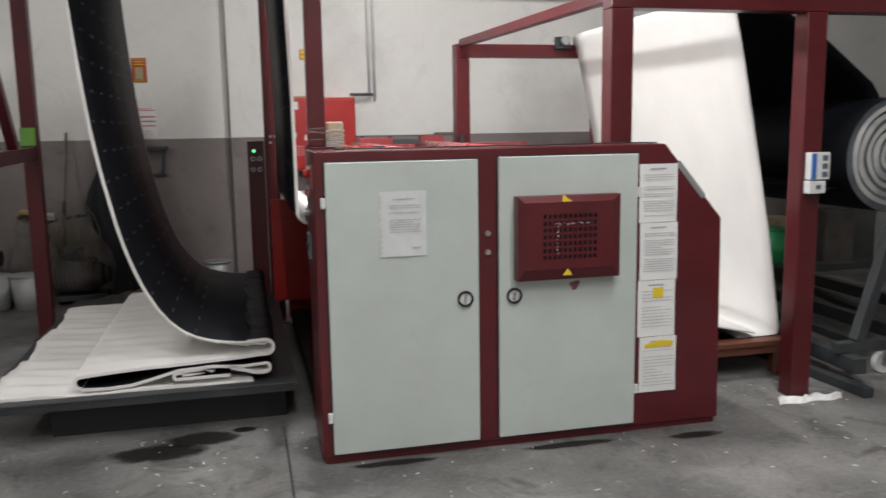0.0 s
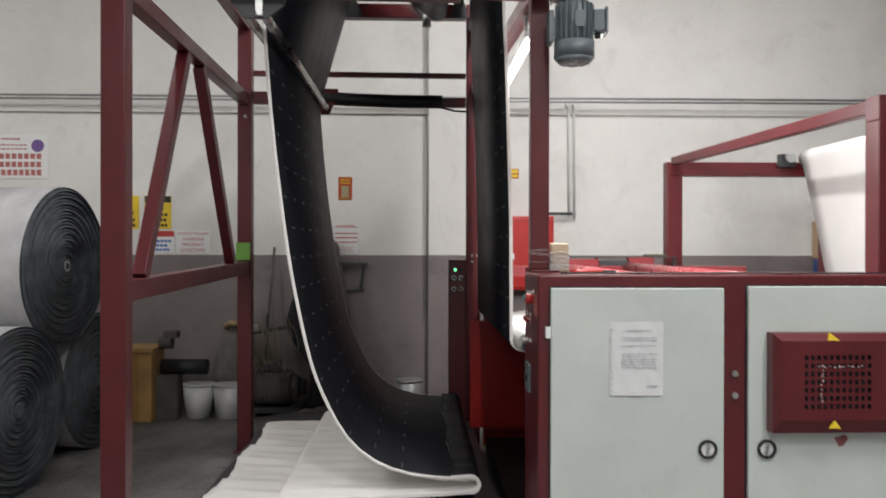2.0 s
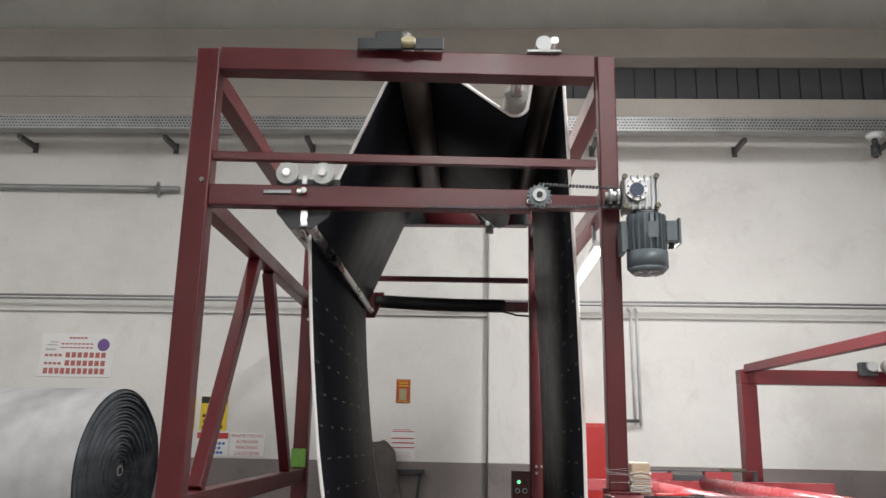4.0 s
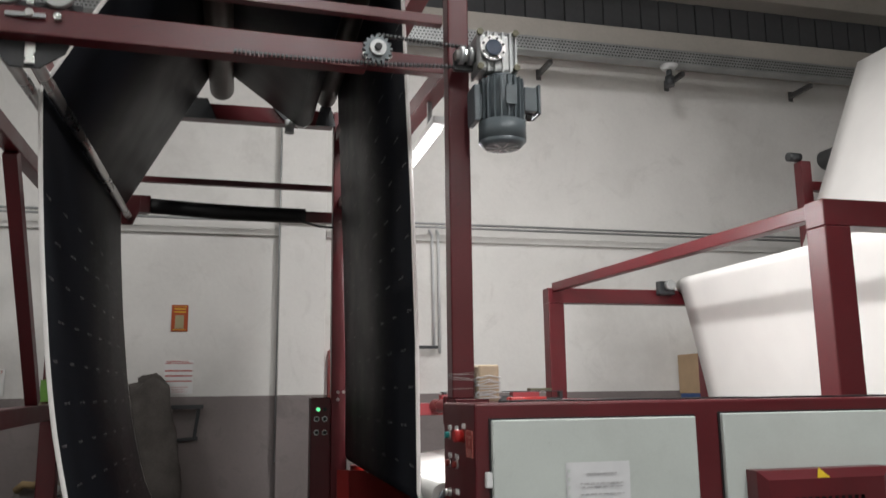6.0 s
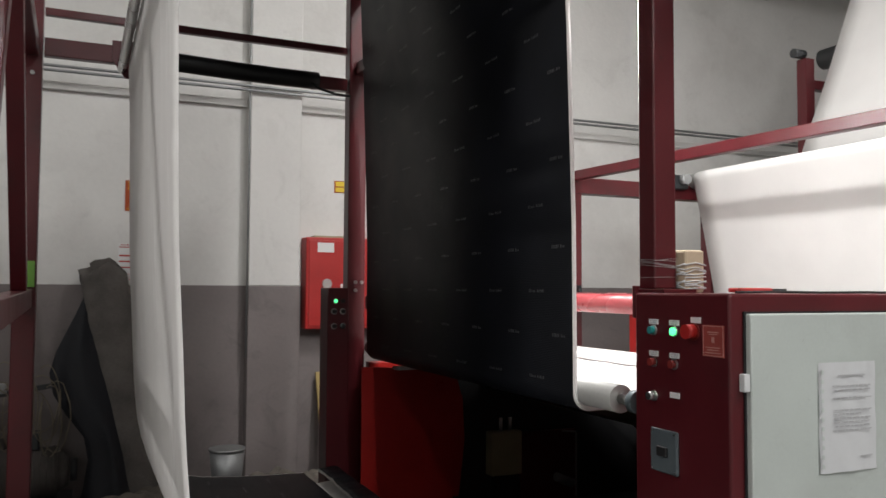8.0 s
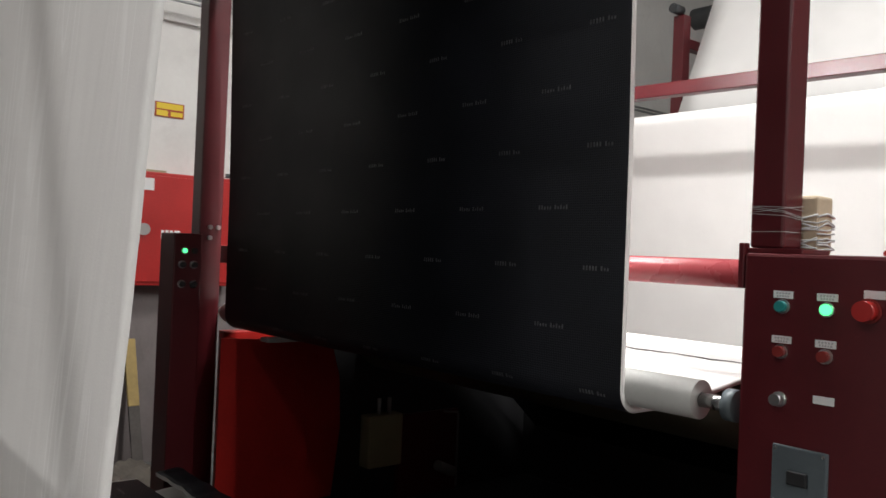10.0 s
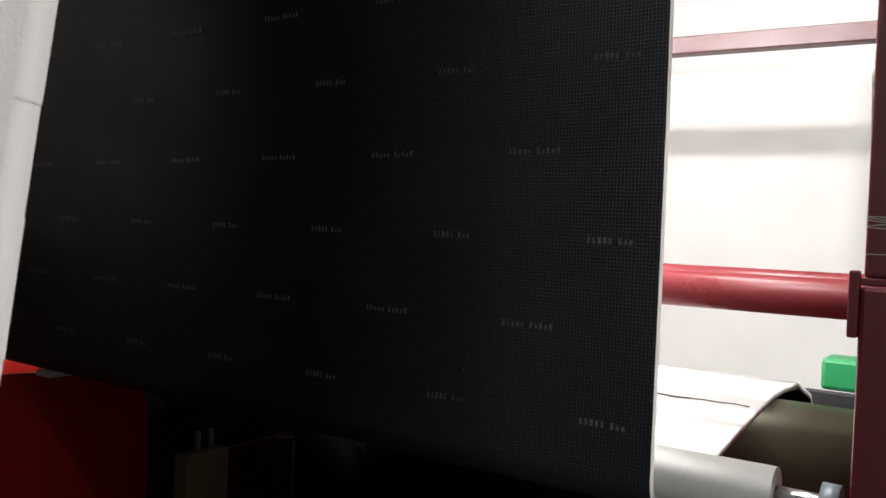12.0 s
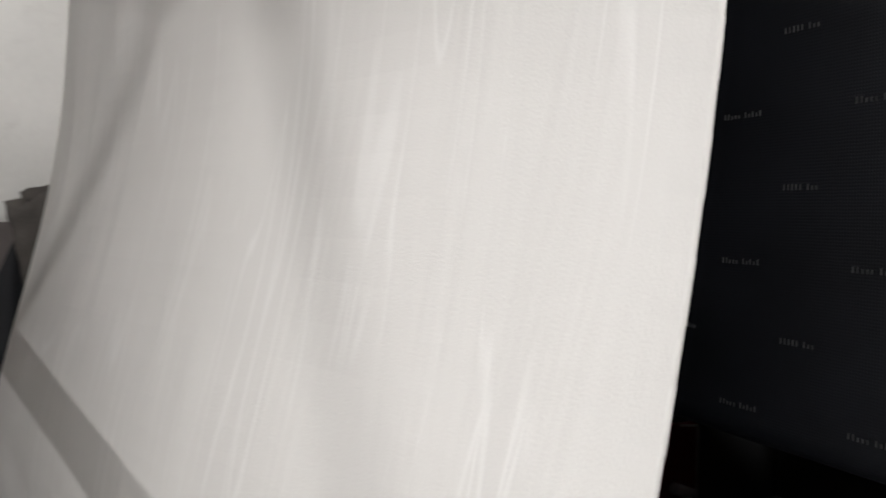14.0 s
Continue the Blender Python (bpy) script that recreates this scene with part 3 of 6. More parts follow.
rodpart("adjuster", frame_thing, NYLON, (-0.068, BY - 0.074, 3.549), (-0.068, BY - 0.074, 3.455), 0.034, 16, "pale adjuster knob")
r4 = thing("guide_roller", "pale grey coated roller at the machine outlet", "roller", "guide rollers")
RX, RZ, RR = 0.411, 1.194, 0.048
rodpart("barrel", r4, ROLLERGREY, (RX, 4.44, RZ), (RX, 7.02, RZ), RR, 36)
rodpart("axle", r4, STEEL, (RX, 4.345, RZ), (RX, 4.4395, RZ), 0.018, 16)
rodpart("axle", r4, STEEL, (RX, 7.0205, RZ), (RX, 7.09, RZ), 0.024, 16)
rodpart("bearing", r4, MOTORGREY, (RX, 4.342, RZ), (RX, 4.37, RZ), 0.038, 18)

# ---- carpet web ----
TH = 0.018
web = thing("carpet_web", "long continuous carpet web, white felt face and black printed backing", "carpet")


def web_strip(pts, off=0.0, trim=0.0, s0=0.0, hem=0.0):
    """A sheet along a polyline of (x, z): black on the right-hand side of the way, white on the other and on the edges."""
    bm = B()
    n = len(pts)
    cols = []
    for i in range(n):
        a = Vector((pts[max(0, i - 1)][0], 0, pts[max(0, i - 1)][1]))
        b = Vector((pts[min(n - 1, i + 1)][0], 0, pts[min(n - 1, i + 1)][1]))
        d = (b - a).normalized()
        nr = Vector((-d.z, 0, d.x))
        p = Vector((pts[i][0], 0, pts[i][1])) + nr * off
        cols.append([bm.verts.new(q + Vector((0, y, 0))) for q in (p, p + nr * -(TH - trim * 0.4)) for y in (YN + trim, YF - trim)])
        cols[-1].append(bm.verts.new(p + Vector((0, YF - trim - hem, 0))) if hem else cols[-1][1])
    for c, e in zip(cols, cols[1:]):
        for q, mi in (((c[0], c[4], e[4], e[0]), 1), ((c[3], c[2], e[2], e[3]), 0), ((c[2], c[0], e[0], e[2]), 0), ((c[1], c[3], e[3], e[1]), 0)) + ((((c[4], c[1], e[1], e[4]), 0),) if hem else ()):
            f_ = bm.faces.new(q)
            f_.material_index, f_.smooth = mi, mi < 2
    uv = bm.loops.layers.uv.new("cloth")
    at = {}
    run = s0
    for i, c in enumerate(cols):
        run += math.dist(pts[i], pts[i - 1]) if i else 0
        for v in c:
            at[v] = run
    for f_ in bm.faces:
        for lp in f_.loops:
            lp[uv].uv = (lp.vert.co.y, at[lp.vert])
    me = bpy.data.meshes.new("web")
    bm.to_mesh(me)
    bm.free()
    me.materials.append(WHITEFELT)
    me.materials.append(BLACKFELT)
    return me


def arc(cx, cz, r, a0, a1, n=10):
    return [(cx + r * math.cos(radians(a0 + (a1 - a0) * i / n)), cz + r * math.sin(radians(a0 + (a1 - a0) * i / n))) for i in range(n + 1)]


# the way of the black face: in from the machine, round the outlet roller, up, over and under the guide rollers
RB = RR + TH + 0.001
WAY = [(3.3, 0.27), (2.5, 0.45), (2.05, 0.85), (1.8, 1.13), (1.6, 1.19), (1.4, 1.205), (1.27, 1.204), (1.1, 1.188), (0.6, RZ - RB)] + arc(RX, RZ, RB, -90, -180, 10) + [(0.34 + 0.0, 1.8), (0.32, 2.5), (0.29, 3.2)]
WAY += arc(0.195, 3.74, 0.073, 8, 150, 9) + arc(0.015, 3.555, 0.062 + TH + 0.001, -25, -120, 8) + arc(-0.55, 3.765, 0.086, 55, 150, 8)
# the black face lies to the left of the way up to the outlet and touches rollers one and three
me = web_strip(WAY)
o = new("web_run", me)
o.parent = web
WEB_END = WAY[-1]

# hanging fall of the web: nodes and the way that they shift
NODES = ((-0.785, 2.80), (-0.77, 2.55), (-0.752, 2.3), (-0.735, 2.1), (-0.715, 1.9), (-0.698, 1.75), (-0.68, 1.6), (-0.652, 1.45), (-0.625, 1.3), (-0.595, 1.17), (-0.567, 1.05), (-0.532, 0.94),
         (-0.497, 0.85), (-0.46, 0.76), (-0.42, 0.68), (-0.37, 0.61), (-0.31, 0.555), (-0.24, 0.515), (-0.16, 0.49), (-0.07, 0.48), (0.03, 0.482), (0.10, 0.478))
FALL0 = []
for a_, b_ in zip(NODES, NODES[1:]):
    n_ = max(1, round(math.dist(a_, b_) / 0.075))
    FALL0 += [(a_[0] + (b_[0] - a_[0]) * i / n_, a_[1] + (b_[1] - a_[1]) * i / n_) for i in range(n_)]
FALL0.append(NODES[-1])
FALL0 = [FALL0[0]] + [tuple(sum(FALL0[min(max(i + d, 0), len(FALL0) - 1)][q] for d in (-2, -1, 0, 1, 2)) / 5 for q in (0, 1)) for i in range(1, len(FALL0) - 1)] + [FALL0[-1]]
# time, then the shift at heights 2.5, 1.7, 1.2, 0.72 and 0.5
SHIFTS = ((0, 0, 0, 0, 0, 0), (1.5, -0.10, -0.075, -0.07, -0.08, -0.024), (3.0, -0.19, -0.18, -0.18, -0.14, -0.04), (4.4, -0.30, -0.29, -0.28, -0.22, -0.07), (5.5, -0.385, -0.375, -0.37, -0.3, -0.1),
          (6.0, -0.382, -0.375, -0.375, -0.34, -0.2), (6.5, -0.36, -0.365, -0.38, -0.38, -0.3), (7.0, -0.31, -0.35, -0.38, -0.41, -0.39), (7.5, -0.28, -0.33, -0.375, -0.43, -0.45), (8.0, -0.25, -0.31, -0.365, -0.48, -0.56),
          (8.7, -0.18, -0.265, -0.36, -0.5, -0.58), (10.0, -0.06, -0.18, -0.3, -0.47, -0.55), (11.0, 0.05, -0.096, -0.235, -0.42, -0.5), (11.5, 0.085, -0.072, -0.212, -0.41, -0.48), (12.0, 0.122, -0.051, -0.199, -0.4, -0.46),
          (12.5, 0.145, -0.02, -0.17, -0.38, -0.44), (13.0, 0.167, 0.03, -0.113, -0.35, -0.4), (13.5, 0.237, 0.08, -0.118, -0.33, -0.38), (14.0, 0.51, 0.372, 0.115, -0.1, -0.2))
KEYT = [i * 0.5 for i in range(29)]


def raw_shift(t, z):
    for a, b in zip(SHIFTS, SHIFTS[1:]):
        if a[0] <= t <= b[0]:
            u = (t - a[0]) / (b[0] - a[0])
            s = [a[i] + (b[i] - a[i]) * u for i in range(1, 6)]
            break
    lev = ((2.5, s[0]), (1.7, s[1]), (1.2, s[2]), (0.72, s[3]), (0.5, s[4]), (0.47, 0.0))
    if z >= 2.5:
        return s[0]
    for (za, sa), (zb, sb) in zip(lev, lev[1:]):
        if zb <= z <= za:
            return sb + (sa - sb) * (z - zb) / (za - zb)
    return 0.0


def shift(t, z):
    r = min(0.32, max(0.0, z - 0.475) * 0.8)
    return sum(raw_shift(t, z + r * d / 4) for d in range(-4, 5)) / 9


def carriage_x(t):
    return NODES[0][0] + shift(t, 2.8)


def fall(t):
    return [(x + shift(t, z), z) for x, z in FALL0]


def skew(t, z=2.8):
    """Degrees by which the carriage and the web run askew to the frame."""
    ks = ((0, 0), (8.7, 0.0), (11.0, 0.5), (12.5, 3.0), (13.0, 5.5), (13.5, 9.5), (14.0, 18.0))
    for a, b in zip(ks, ks[1:]):
        if a[0] <= t <= b[0]:
            return (a[1] + (b[1] - a[1]) * (t - a[0]) / (b[0] - a[0])) * min(1.0, max(0.0, (z - 0.5) / 0.3))


def askew(t, m, z=2.8):
    """Turns a pose about its upright through the near edge of the web."""
    at = Matrix.Translation((carriage_x(t), YN, 0))
    return at @ pose(0, 0, 0, 0, 0, skew(t, z)) @ at.inverted() @ m


def tilt(a, b):
    """The pose at a whose -z points to b, in the plane of x and z."""
    return pose(a[0], 0, a[1], 0, math.degrees(math.atan2(-(b[0] - a[0]), -(b[1] - a[1]))), 0)


MOVES = []
for i in range(len(FALL0) - 1):
    lens = [math.dist(fall(t)[i], fall(t)[i + 1]) for t in KEYT]
    L = max(lens) + 0.006
    o = new("web_piece", web_strip([(0, 0.0), (0, -L)], -0.0002 * (i % 2), 0.0006 * (i % 2), sum(math.dist(a_, b_) for a_, b_ in zip(FALL0[:i], FALL0[1:i + 1])), 0.011))
    o.parent = web
    MOVES.append((o, [(t, askew(t, tilt(fall(t)[i], fall(t)[i + 1]), FALL0[i][1])) for t in KEYT]))
# the slant from the last guide roller to the carriage, in two pieces that slide along each other
o = new("web_piece", web_strip([(0, 0), (0, -0.95)]))
o.parent = web
MOVES.append((o, [(t, tilt(WEB_END, (carriage_x(t), 2.80))) for t in KEYT]))
o = new("web_piece", web_strip([(0, 0), (0, -0.75)], 0.0012, 0.002))
o.parent = web


def lower_slant(t):
    a, b = Vector((*WEB_END,)), Vector((carriage_x(t), 2.80))
    d = (a - b).normalized()
    p = b + d * 0.745
    return tilt((p.x, p.y), (b.x, b.y))


MOVES.append((o, [(t, askew(t, lower_slant(t))) for t in KEYT]))

# printed marks on the black backing: rows of short grey words that travel with the web
V = 0.053
PITCH = 0.1638


def word_mesh(odd):
    bm = B()
    rnd = random.Random(5 + odd)
    w = 0.0
    for j in range(11 if odd else 9):
        if j == 5:
            w += 0.008
            continue
        h = 0.0085 if rnd.random() < 0.6 else 0.0125
        bm.faces.new([bm.verts.new(p) for p in ((0, 0.05 - w, 0), (0, 0.05 - w - 0.0058, 0), (0, 0.05 - w - 0.0058, h), (0, 0.05 - w, h))])
        w += 0.0104
    me = bpy.data.meshes.new("word")
    bm.to_mesh(me)
    bm.free()
    me.materials.append(PRINTW)
    return me


WORDS = [word_mesh(0), word_mesh(1)]


def print_row(odd):
    """A row of printed words across the web, each a part of its own."""
    row = new("print_row")
    row.parent = web
    y = 4.717 + (0.1694 if odd else 0.0)
    while y < YF - 0.06:
        o = new("word", WORDS[odd])
        o.parent = row
        o.location.y = y
        y += 0.3388
    return row


RUN = [(1.6, 1.19), (1.4, 1.205), (1.27, 1.204), (1.1, 1.188), (0.6, RZ - RB)] + arc(RX, RZ, RB, -90, -180, 10) + [(0.34, 1.8), (0.32, 2.5), (0.29, 3.2), (0.272, 3.70)]


def along(pts, s, off):
    """Pose of a mark s metres along a polyline, off metres clear of its left-hand side; local z points along the way."""
    for a, b in zip(pts, pts[1:]):
        L = math.dist(a, b)
        if s <= L or b == pts[-1]:
            d = ((b[0] - a[0]) / L, (b[1] - a[1]) / L)
            return pose(a[0] + d[0] * s - d[1] * off, 0, a[1] + d[1] * s + d[0] * off, 0, math.degrees(math.atan2(d[0], d[1])), 0)
        s -= L


# length along the run up to the height 1.21, where a row stands at 11 s
NR = len(RUN) - 5
S0 = sum(math.dist(a, b) for a, b in zip(RUN[:NR], RUN[1:NR + 1]))
S121 = S0 + (1.218 - RUN[NR][1])
for k in range(-9, 19):
    rows = []
    for t in KEYT:
        s = S121 + k * PITCH + V * (t - 11)
        rows.append((t, s))
    if rows[0][1] < 0.0 or rows[-1][1] > S0 + 2.55:
        continue
    o = print_row(k % 2)
    MOVES.append((o, [(t, along(RUN, s, 0.0008)) for t, s in rows]))
for k in range(0, 18):
    s0 = 0.1 + k * PITCH
    if s0 + V * 14 > 3.2:
        continue
    o = print_row(k % 2)
    rows = [(t, along(fall(t), s0 + V * t, 0.0009)) for t in KEYT]
    MOVES.append((o, [(t, askew(t, m_, m_.translation.z)) for t, m_ in rows]))

# ---- carriage ----
car = thing("carriage", "rolling carriage with nylon wheels and twin steel rollers gripping the carpet", "carriage")
for zx in (-0.04, 0.131):
    rodpart("wheel", car, NYLON, (zx, FY - 0.045, 2.992), (zx, FY - 0.012, 2.992), 0.052, 28, "grey nylon wheel")
    rodpart("wheel_bolt", car, STEEL, (zx, FY - 0.062, 2.992), (zx, FY - 0.0455, 2.992), 0.02, 10)
bm = B()
prism(bm, [(-0.11, 2.99), (0.2, 2.99), (0.2, 2.93), (0.15, 2.80), (0.07, 2.74), (-0.03, 2.74), (-0.1, 2.82)], "y", FY + 0.045, FY + 0.056)
part("end_plate", bm, DARKSTEEL, car, "", 0.002)
boxpart("hanger_bar", car, STEEL, 0.035, 0.06, FY - 0.05, FY - 0.0405, 2.935, 2.975, 0.003)
rodpart("hanger_bolt", car, STEEL, (0.047, FY - 0.055, 2.905), (0.047, FY - 0.0405, 2.905), 0.014, 8)
boxpart("hanger_foot", car, STEEL, 0.02, 0.055, FY + 0.03, FY + 0.044, 2.75, 2.83, 0.003)
rodpart("grip_roller", car, STEEL, (0.038, FY + 0.057, 2.79), (0.038, BY - 0.04, 2.79), 0.024, 20)
rodpart("grip_roller", car, STEEL, (-0.046, FY + 0.057, 2.79), (-0.046, BY - 0.04, 2.79), 0.024, 20)
bm = B()
prism(bm, [(-0.10, 2.95), (0.13, 2.95), (0.13, 2.90), (0.06, 2.74), (-0.03, 2.74), (-0.10, 2.84)], "y", BY - 0.06, BY - 0.045)
part("end_plate", bm, MAROON, car, "maroon end plate", 0.002)
car_rows = [(t, askew(t, pose(carriage_x(t), 0, 0))) for t in KEYT]
MOVES.append((car, car_rows))

# ---- platform and folded carpet ----
PZ = 0.25
plat = thing("platform", "low dark steel platform table under the folded carpet", "platform")
boxpart("table_top", plat, DARKSTEEL, -1.36, 0.305, 4.52, 7.35, PZ - 0.012, PZ, 0.003)
boxpart("front_rail", plat, DARKSTEEL, -1.355, 0.30, 4.525, 4.565, PZ - 0.05, PZ - 0.0125, 0.003)
boxpart("side_rail", plat, DARKSTEEL, 0.26, 0.30, 4.5655, 7.34, PZ - 0.05, PZ - 0.0125, 0.003)
boxpart("side_rail", plat, DARKSTEEL, -1.355, -1.315, 4.5655, 7.34, PZ - 0.05, PZ - 0.0125, 0.003)
# base in black, so the shade under the table is in its colour
boxpart("base_box", plat, BLACK, -1.02, 0.245, 4.70, 7.1, 0.0, PZ - 0.0505, 0.004)


def fold_sheet(name, pts, y0, y1, parent, wob, seed, black_left=True):
    """A folded layer: a polyline of (x, z) swept along y with small waves; white outside, black on one side."""
    fine = [pts[0]]
    for a, b in zip(pts, pts[1:]):
        k = max(1, round(math.dist(a, b) / 0.05))
        fine += [(a[0] + (b[0] - a[0]) * i / k, a[1] + (b[1] - a[1]) * i / k) for i in range(1, k + 1)]
    pts = fine
    bm = B()
    rnd = random.Random(seed)
    ny = 110
    ph = [rnd.uniform(0, 6.28) for _ in range(6)]
    n = len(pts)
    rows = []
    for j in range(ny + 1):
        y = y0 + (y1 - y0) * j / ny
        line = []
        for i in range(n):
            a, b = pts[max(0, i - 1)], pts[min(n - 1, i + 1)]
            L = math.dist(a, b) or 1
            nx, nz = -(b[1] - a[1]) / L, (b[0] - a[0]) / L
            x = pts[i][0] + wob * 0.8 * math.sin(y * 7 + ph[0] + i * 0.3) * (0.3 if 0 < i < n - 1 else 1.0)
            z = pts[i][1] + wob * 0.2 * (math.sin(y * 23 + ph[1]) + math.sin(y * 37 + x * 9 + ph[2])) + wob * 0.14 * math.sin(y * 88 + x * 14 + 2.5 * math.sin(x * 11 + y * 5 + ph[3])) * (0.5 + 0.5 * math.sin(x * 6 + y * 9 + ph[4]))
            line.append((bm.verts.new((x, y, z)), bm.verts.new((x - nx * TH, y, z - nz * TH))))
        rows.append(line)
    for r, q in zip(rows, rows[1:]):
        for i in range(n - 1):
            f1 = bm.faces.new((r[i][0], r[i + 1][0], q[i + 1][0], q[i][0]))
            f2 = bm.faces.new((r[i][1], q[i][1], q[i + 1][1], r[i + 1][1]))
            f1.material_index, f2.material_index = (1, 0) if black_left else (0, 1)
            f1.smooth = f2.smooth = True
        for i in (0, n - 1):
            bm.faces.new((r[i][0], q[i][0], q[i][1], r[i][1])).material_index = 0
    for r in (rows[0], rows[-1]):
        for i in range(n - 1):
            bm.faces.new((r[i][0], r[i][1], r[i + 1][1], r[i + 1][0])).material_index = 0
    return part(name, bm, [WHITEFELT, BLACKFELT], parent)


stack = thing("folded_carpet", "loosely folded white carpet with black backing lying on the platform", "carpet")
# bottom layer, white upwards
fold_sheet("layer", [(-1.31, 0.268), (-1.2, 0.27), (-1.05, 0.268), (-0.9, 0.268), (-0.6, 0.268), (-0.3, 0.268), (0.0, 0.268), (0.08, 0.268)], 4.60, 6.95, stack, 0.028, 1, False)
# folded-over layers: loop open to the right, then the upper loop that meets the falling web
fold_sheet("layer", arc(-0.84, 0.322, 0.04, 270, 90, 8)[::1] + [(-0.6, 0.378), (-0.45, 0.388), (-0.2, 0.395), (0.0, 0.40), (0.1, 0.41)] + arc(0.145, 0.445, 0.034, -80, 90, 7) + [(0.08, 0.474), (0.05, 0.472)], 4.61, 6.93, stack, 0.012, 2, False)
fold_sheet("layer", [(-0.84, 0.290), (-0.7, 0.286), (-0.58, 0.295), (-0.45, 0.325), (-0.33, 0.355), (-0.15, 0.362), (0.0, 0.352), (0.08, 0.356)] + arc(0.135, 0.326, 0.036, 80, -90, 7) + [(0.08, 0.292), (0.02, 0.31), (-0.05, 0.33)], 4.605, 6.93, stack, 0.006, 3, True)
fold_sheet("layer", [(-0.06, 0.288), (-0.25, 0.286)] + arc(-0.34, 0.312, 0.026, 270, 90, 6) + [(-0.27, 0.34), (-0.2, 0.338), (-0.14, 0.325), (-0.24, 0.312), (-0.32, 0.308)], 4.608, 6.9, stack, 0.006, 4, False)

# ---- control cabinet ----
CF = 3.905
cab = thing("control_cabinet", "long maroon steel control cabinet with two grey-green doors", "cabinet")
bm = B()
prism(bm, [(0.385, 0.03), (0.385, 1.552), (2.215, 1.552), (2.555, 1.15), (2.572, 0.03)], "y", CF, 4.328)
part("body", bm, MAROON, cab, "", 0.008)
boxpart("plinth", cab, MAROON, 0.40, 2.555, CF + 0.012, 4.32, 0.0, 0.0295, 0.0)
barpart("edge_strip", cab, GALV, (2.285, CF - 0.002, 1.455), (2.445, CF - 0.002, 1.265), 0.004, 0.03, 0.001, "scraped bare metal handle strip")
DOORS = []
for x0, x1, z1 in ((0.438, 1.188, 1.496), (1.294, 2.05, 1.504)):
    d = boxpart("door", cab, DOORGREY, x0, x1, CF - 0.024, CF - 0.002, 0.056, z1, 0.005, "grey-green painted steel door")
    DOORS.append(d)
    boxpart("door_seal", cab, BLACK, x0 - 0.006, x1 + 0.006, CF - 0.0055, CF - 0.0005, 0.05, z1 + 0.006, 0)
for d, hx in zip(DOORS, (1.115, 1.372)):
    bm = B()
    R0, R1 = 0.030, 0.041
    n = 28
    ring = [[bm.verts.new((hx + r * math.cos(2 * math.pi * i / n), y, 0.803 + r * math.sin(2 * math.pi * i / n))) for i in range(n)] for r, y in ((R1, CF - 0.025), (R1, CF - 0.036), (R0, CF - 0.036), (R0, CF - 0.028))]
    for i in range(n):
        for a_, b_ in ((0, 1), (1, 2), (2, 3)):
            bm.faces.new((ring[a_][i], ring[a_][(i + 1) % n], ring[b_][(i + 1) % n], ring[b_][i]))
    part("lock_ring", bm, BLACK, d, "black lock ring")
    rodpart("lock_disc", d, PLASTICW, (hx, CF - 0.0245, 0.803), (hx, CF - 0.029, 0.803), 0.0295, 24)
    bm = B()
    bar(bm, (hx + 0.002, CF - 0.034, 0.825), (hx - 0.003, CF - 0.034, 0.785), 0.012, 0.012)
    part("lock_lever", bm, STEEL, d)
for d, hx in ((DOORS[0], 0.426), (DOORS[1], 2.062)):
    for hz in (1.305, 0.245):
        boxpart("hinge", d, PLASTICW, hx - 0.011, hx + 0.011, CF - 0.022, CF - 0.001, hz - 0.025, hz + 0.025, 0.003, "white hinge")
for bz in (1.125, 1.03):
    rodpart("lock_screw", cab, STEEL, (1.241, CF - 0.012, bz), (1.241, CF - 0.0005, bz), 0.014, 12)
# vented cover on the second door
vent = new("vent_cover")
vent.parent = DOORS[1]
tagged(vent, "maroon sheet steel vent cover with square holes")
vx0, vx1, vz0, vz1, vy = 1.372, 1.922, 0.884, 1.308, CF - 0.115
bm = B()
v0 = [bm.verts.new(p) for p in ((vx0, CF - 0.0245, vz0), (vx1, CF - 0.0245, vz0), (vx1, CF - 0.0245, vz1), (vx0, CF - 0.0245, vz1))]
v1 = [bm.verts.new(p) for p in ((vx0, vy + 0.03, vz0), (vx1, vy + 0.03, vz0), (vx1, vy + 0.03, vz1), (vx0, vy + 0.03, vz1))]
v2 = [bm.verts.new(p) for p in ((vx0 + 0.025, vy, vz0 + 0.06), (vx1 - 0.055, vy, vz0 + 0.06), (vx1 - 0.055, vy, vz1 - 0.03), (vx0 + 0.025, vy, vz1 - 0.03))]
for i in range(4):
    bm.faces.new((v0[i], v0[(i + 1) % 4], v1[(i + 1) % 4], v1[i]))
    bm.faces.new((v1[i], v1[(i + 1) % 4], v2[(i + 1) % 4], v2[i]))
# perforated front: a lattice round the square holes
nx, nz, hx0, hx1, hz0, hz1 = 11, 7, 1.49, 1.785, 0.985, 1.225
xs = [vx0 + 0.025] + [hx0 + (hx1 - hx0) * (i + k) / nx for i in range(nx) for k in (0.2, 0.8)] + [vx1 - 0.055]
zs = [vz0 + 0.06] + [hz0 + (hz1 - hz0) * (i + k) / nz for i in range(nz) for k in (0.2, 0.8)] + [vz1 - 0.03]
g = [[bm.verts.new((x, vy, z)) for z in zs] for x in xs]
for i in range(len(xs) - 1):
    for j in range(len(zs) - 1):
        if not (i % 2 == 1 and j % 2 == 1):
            bm.faces.new((g[i][j], g[i + 1][j], g[i + 1][j + 1], g[i][j + 1]))
bmesh.ops.remove_doubles(bm, verts=bm.verts, dist=0.0004)
part("vent_shell", bm, MAROON, vent)
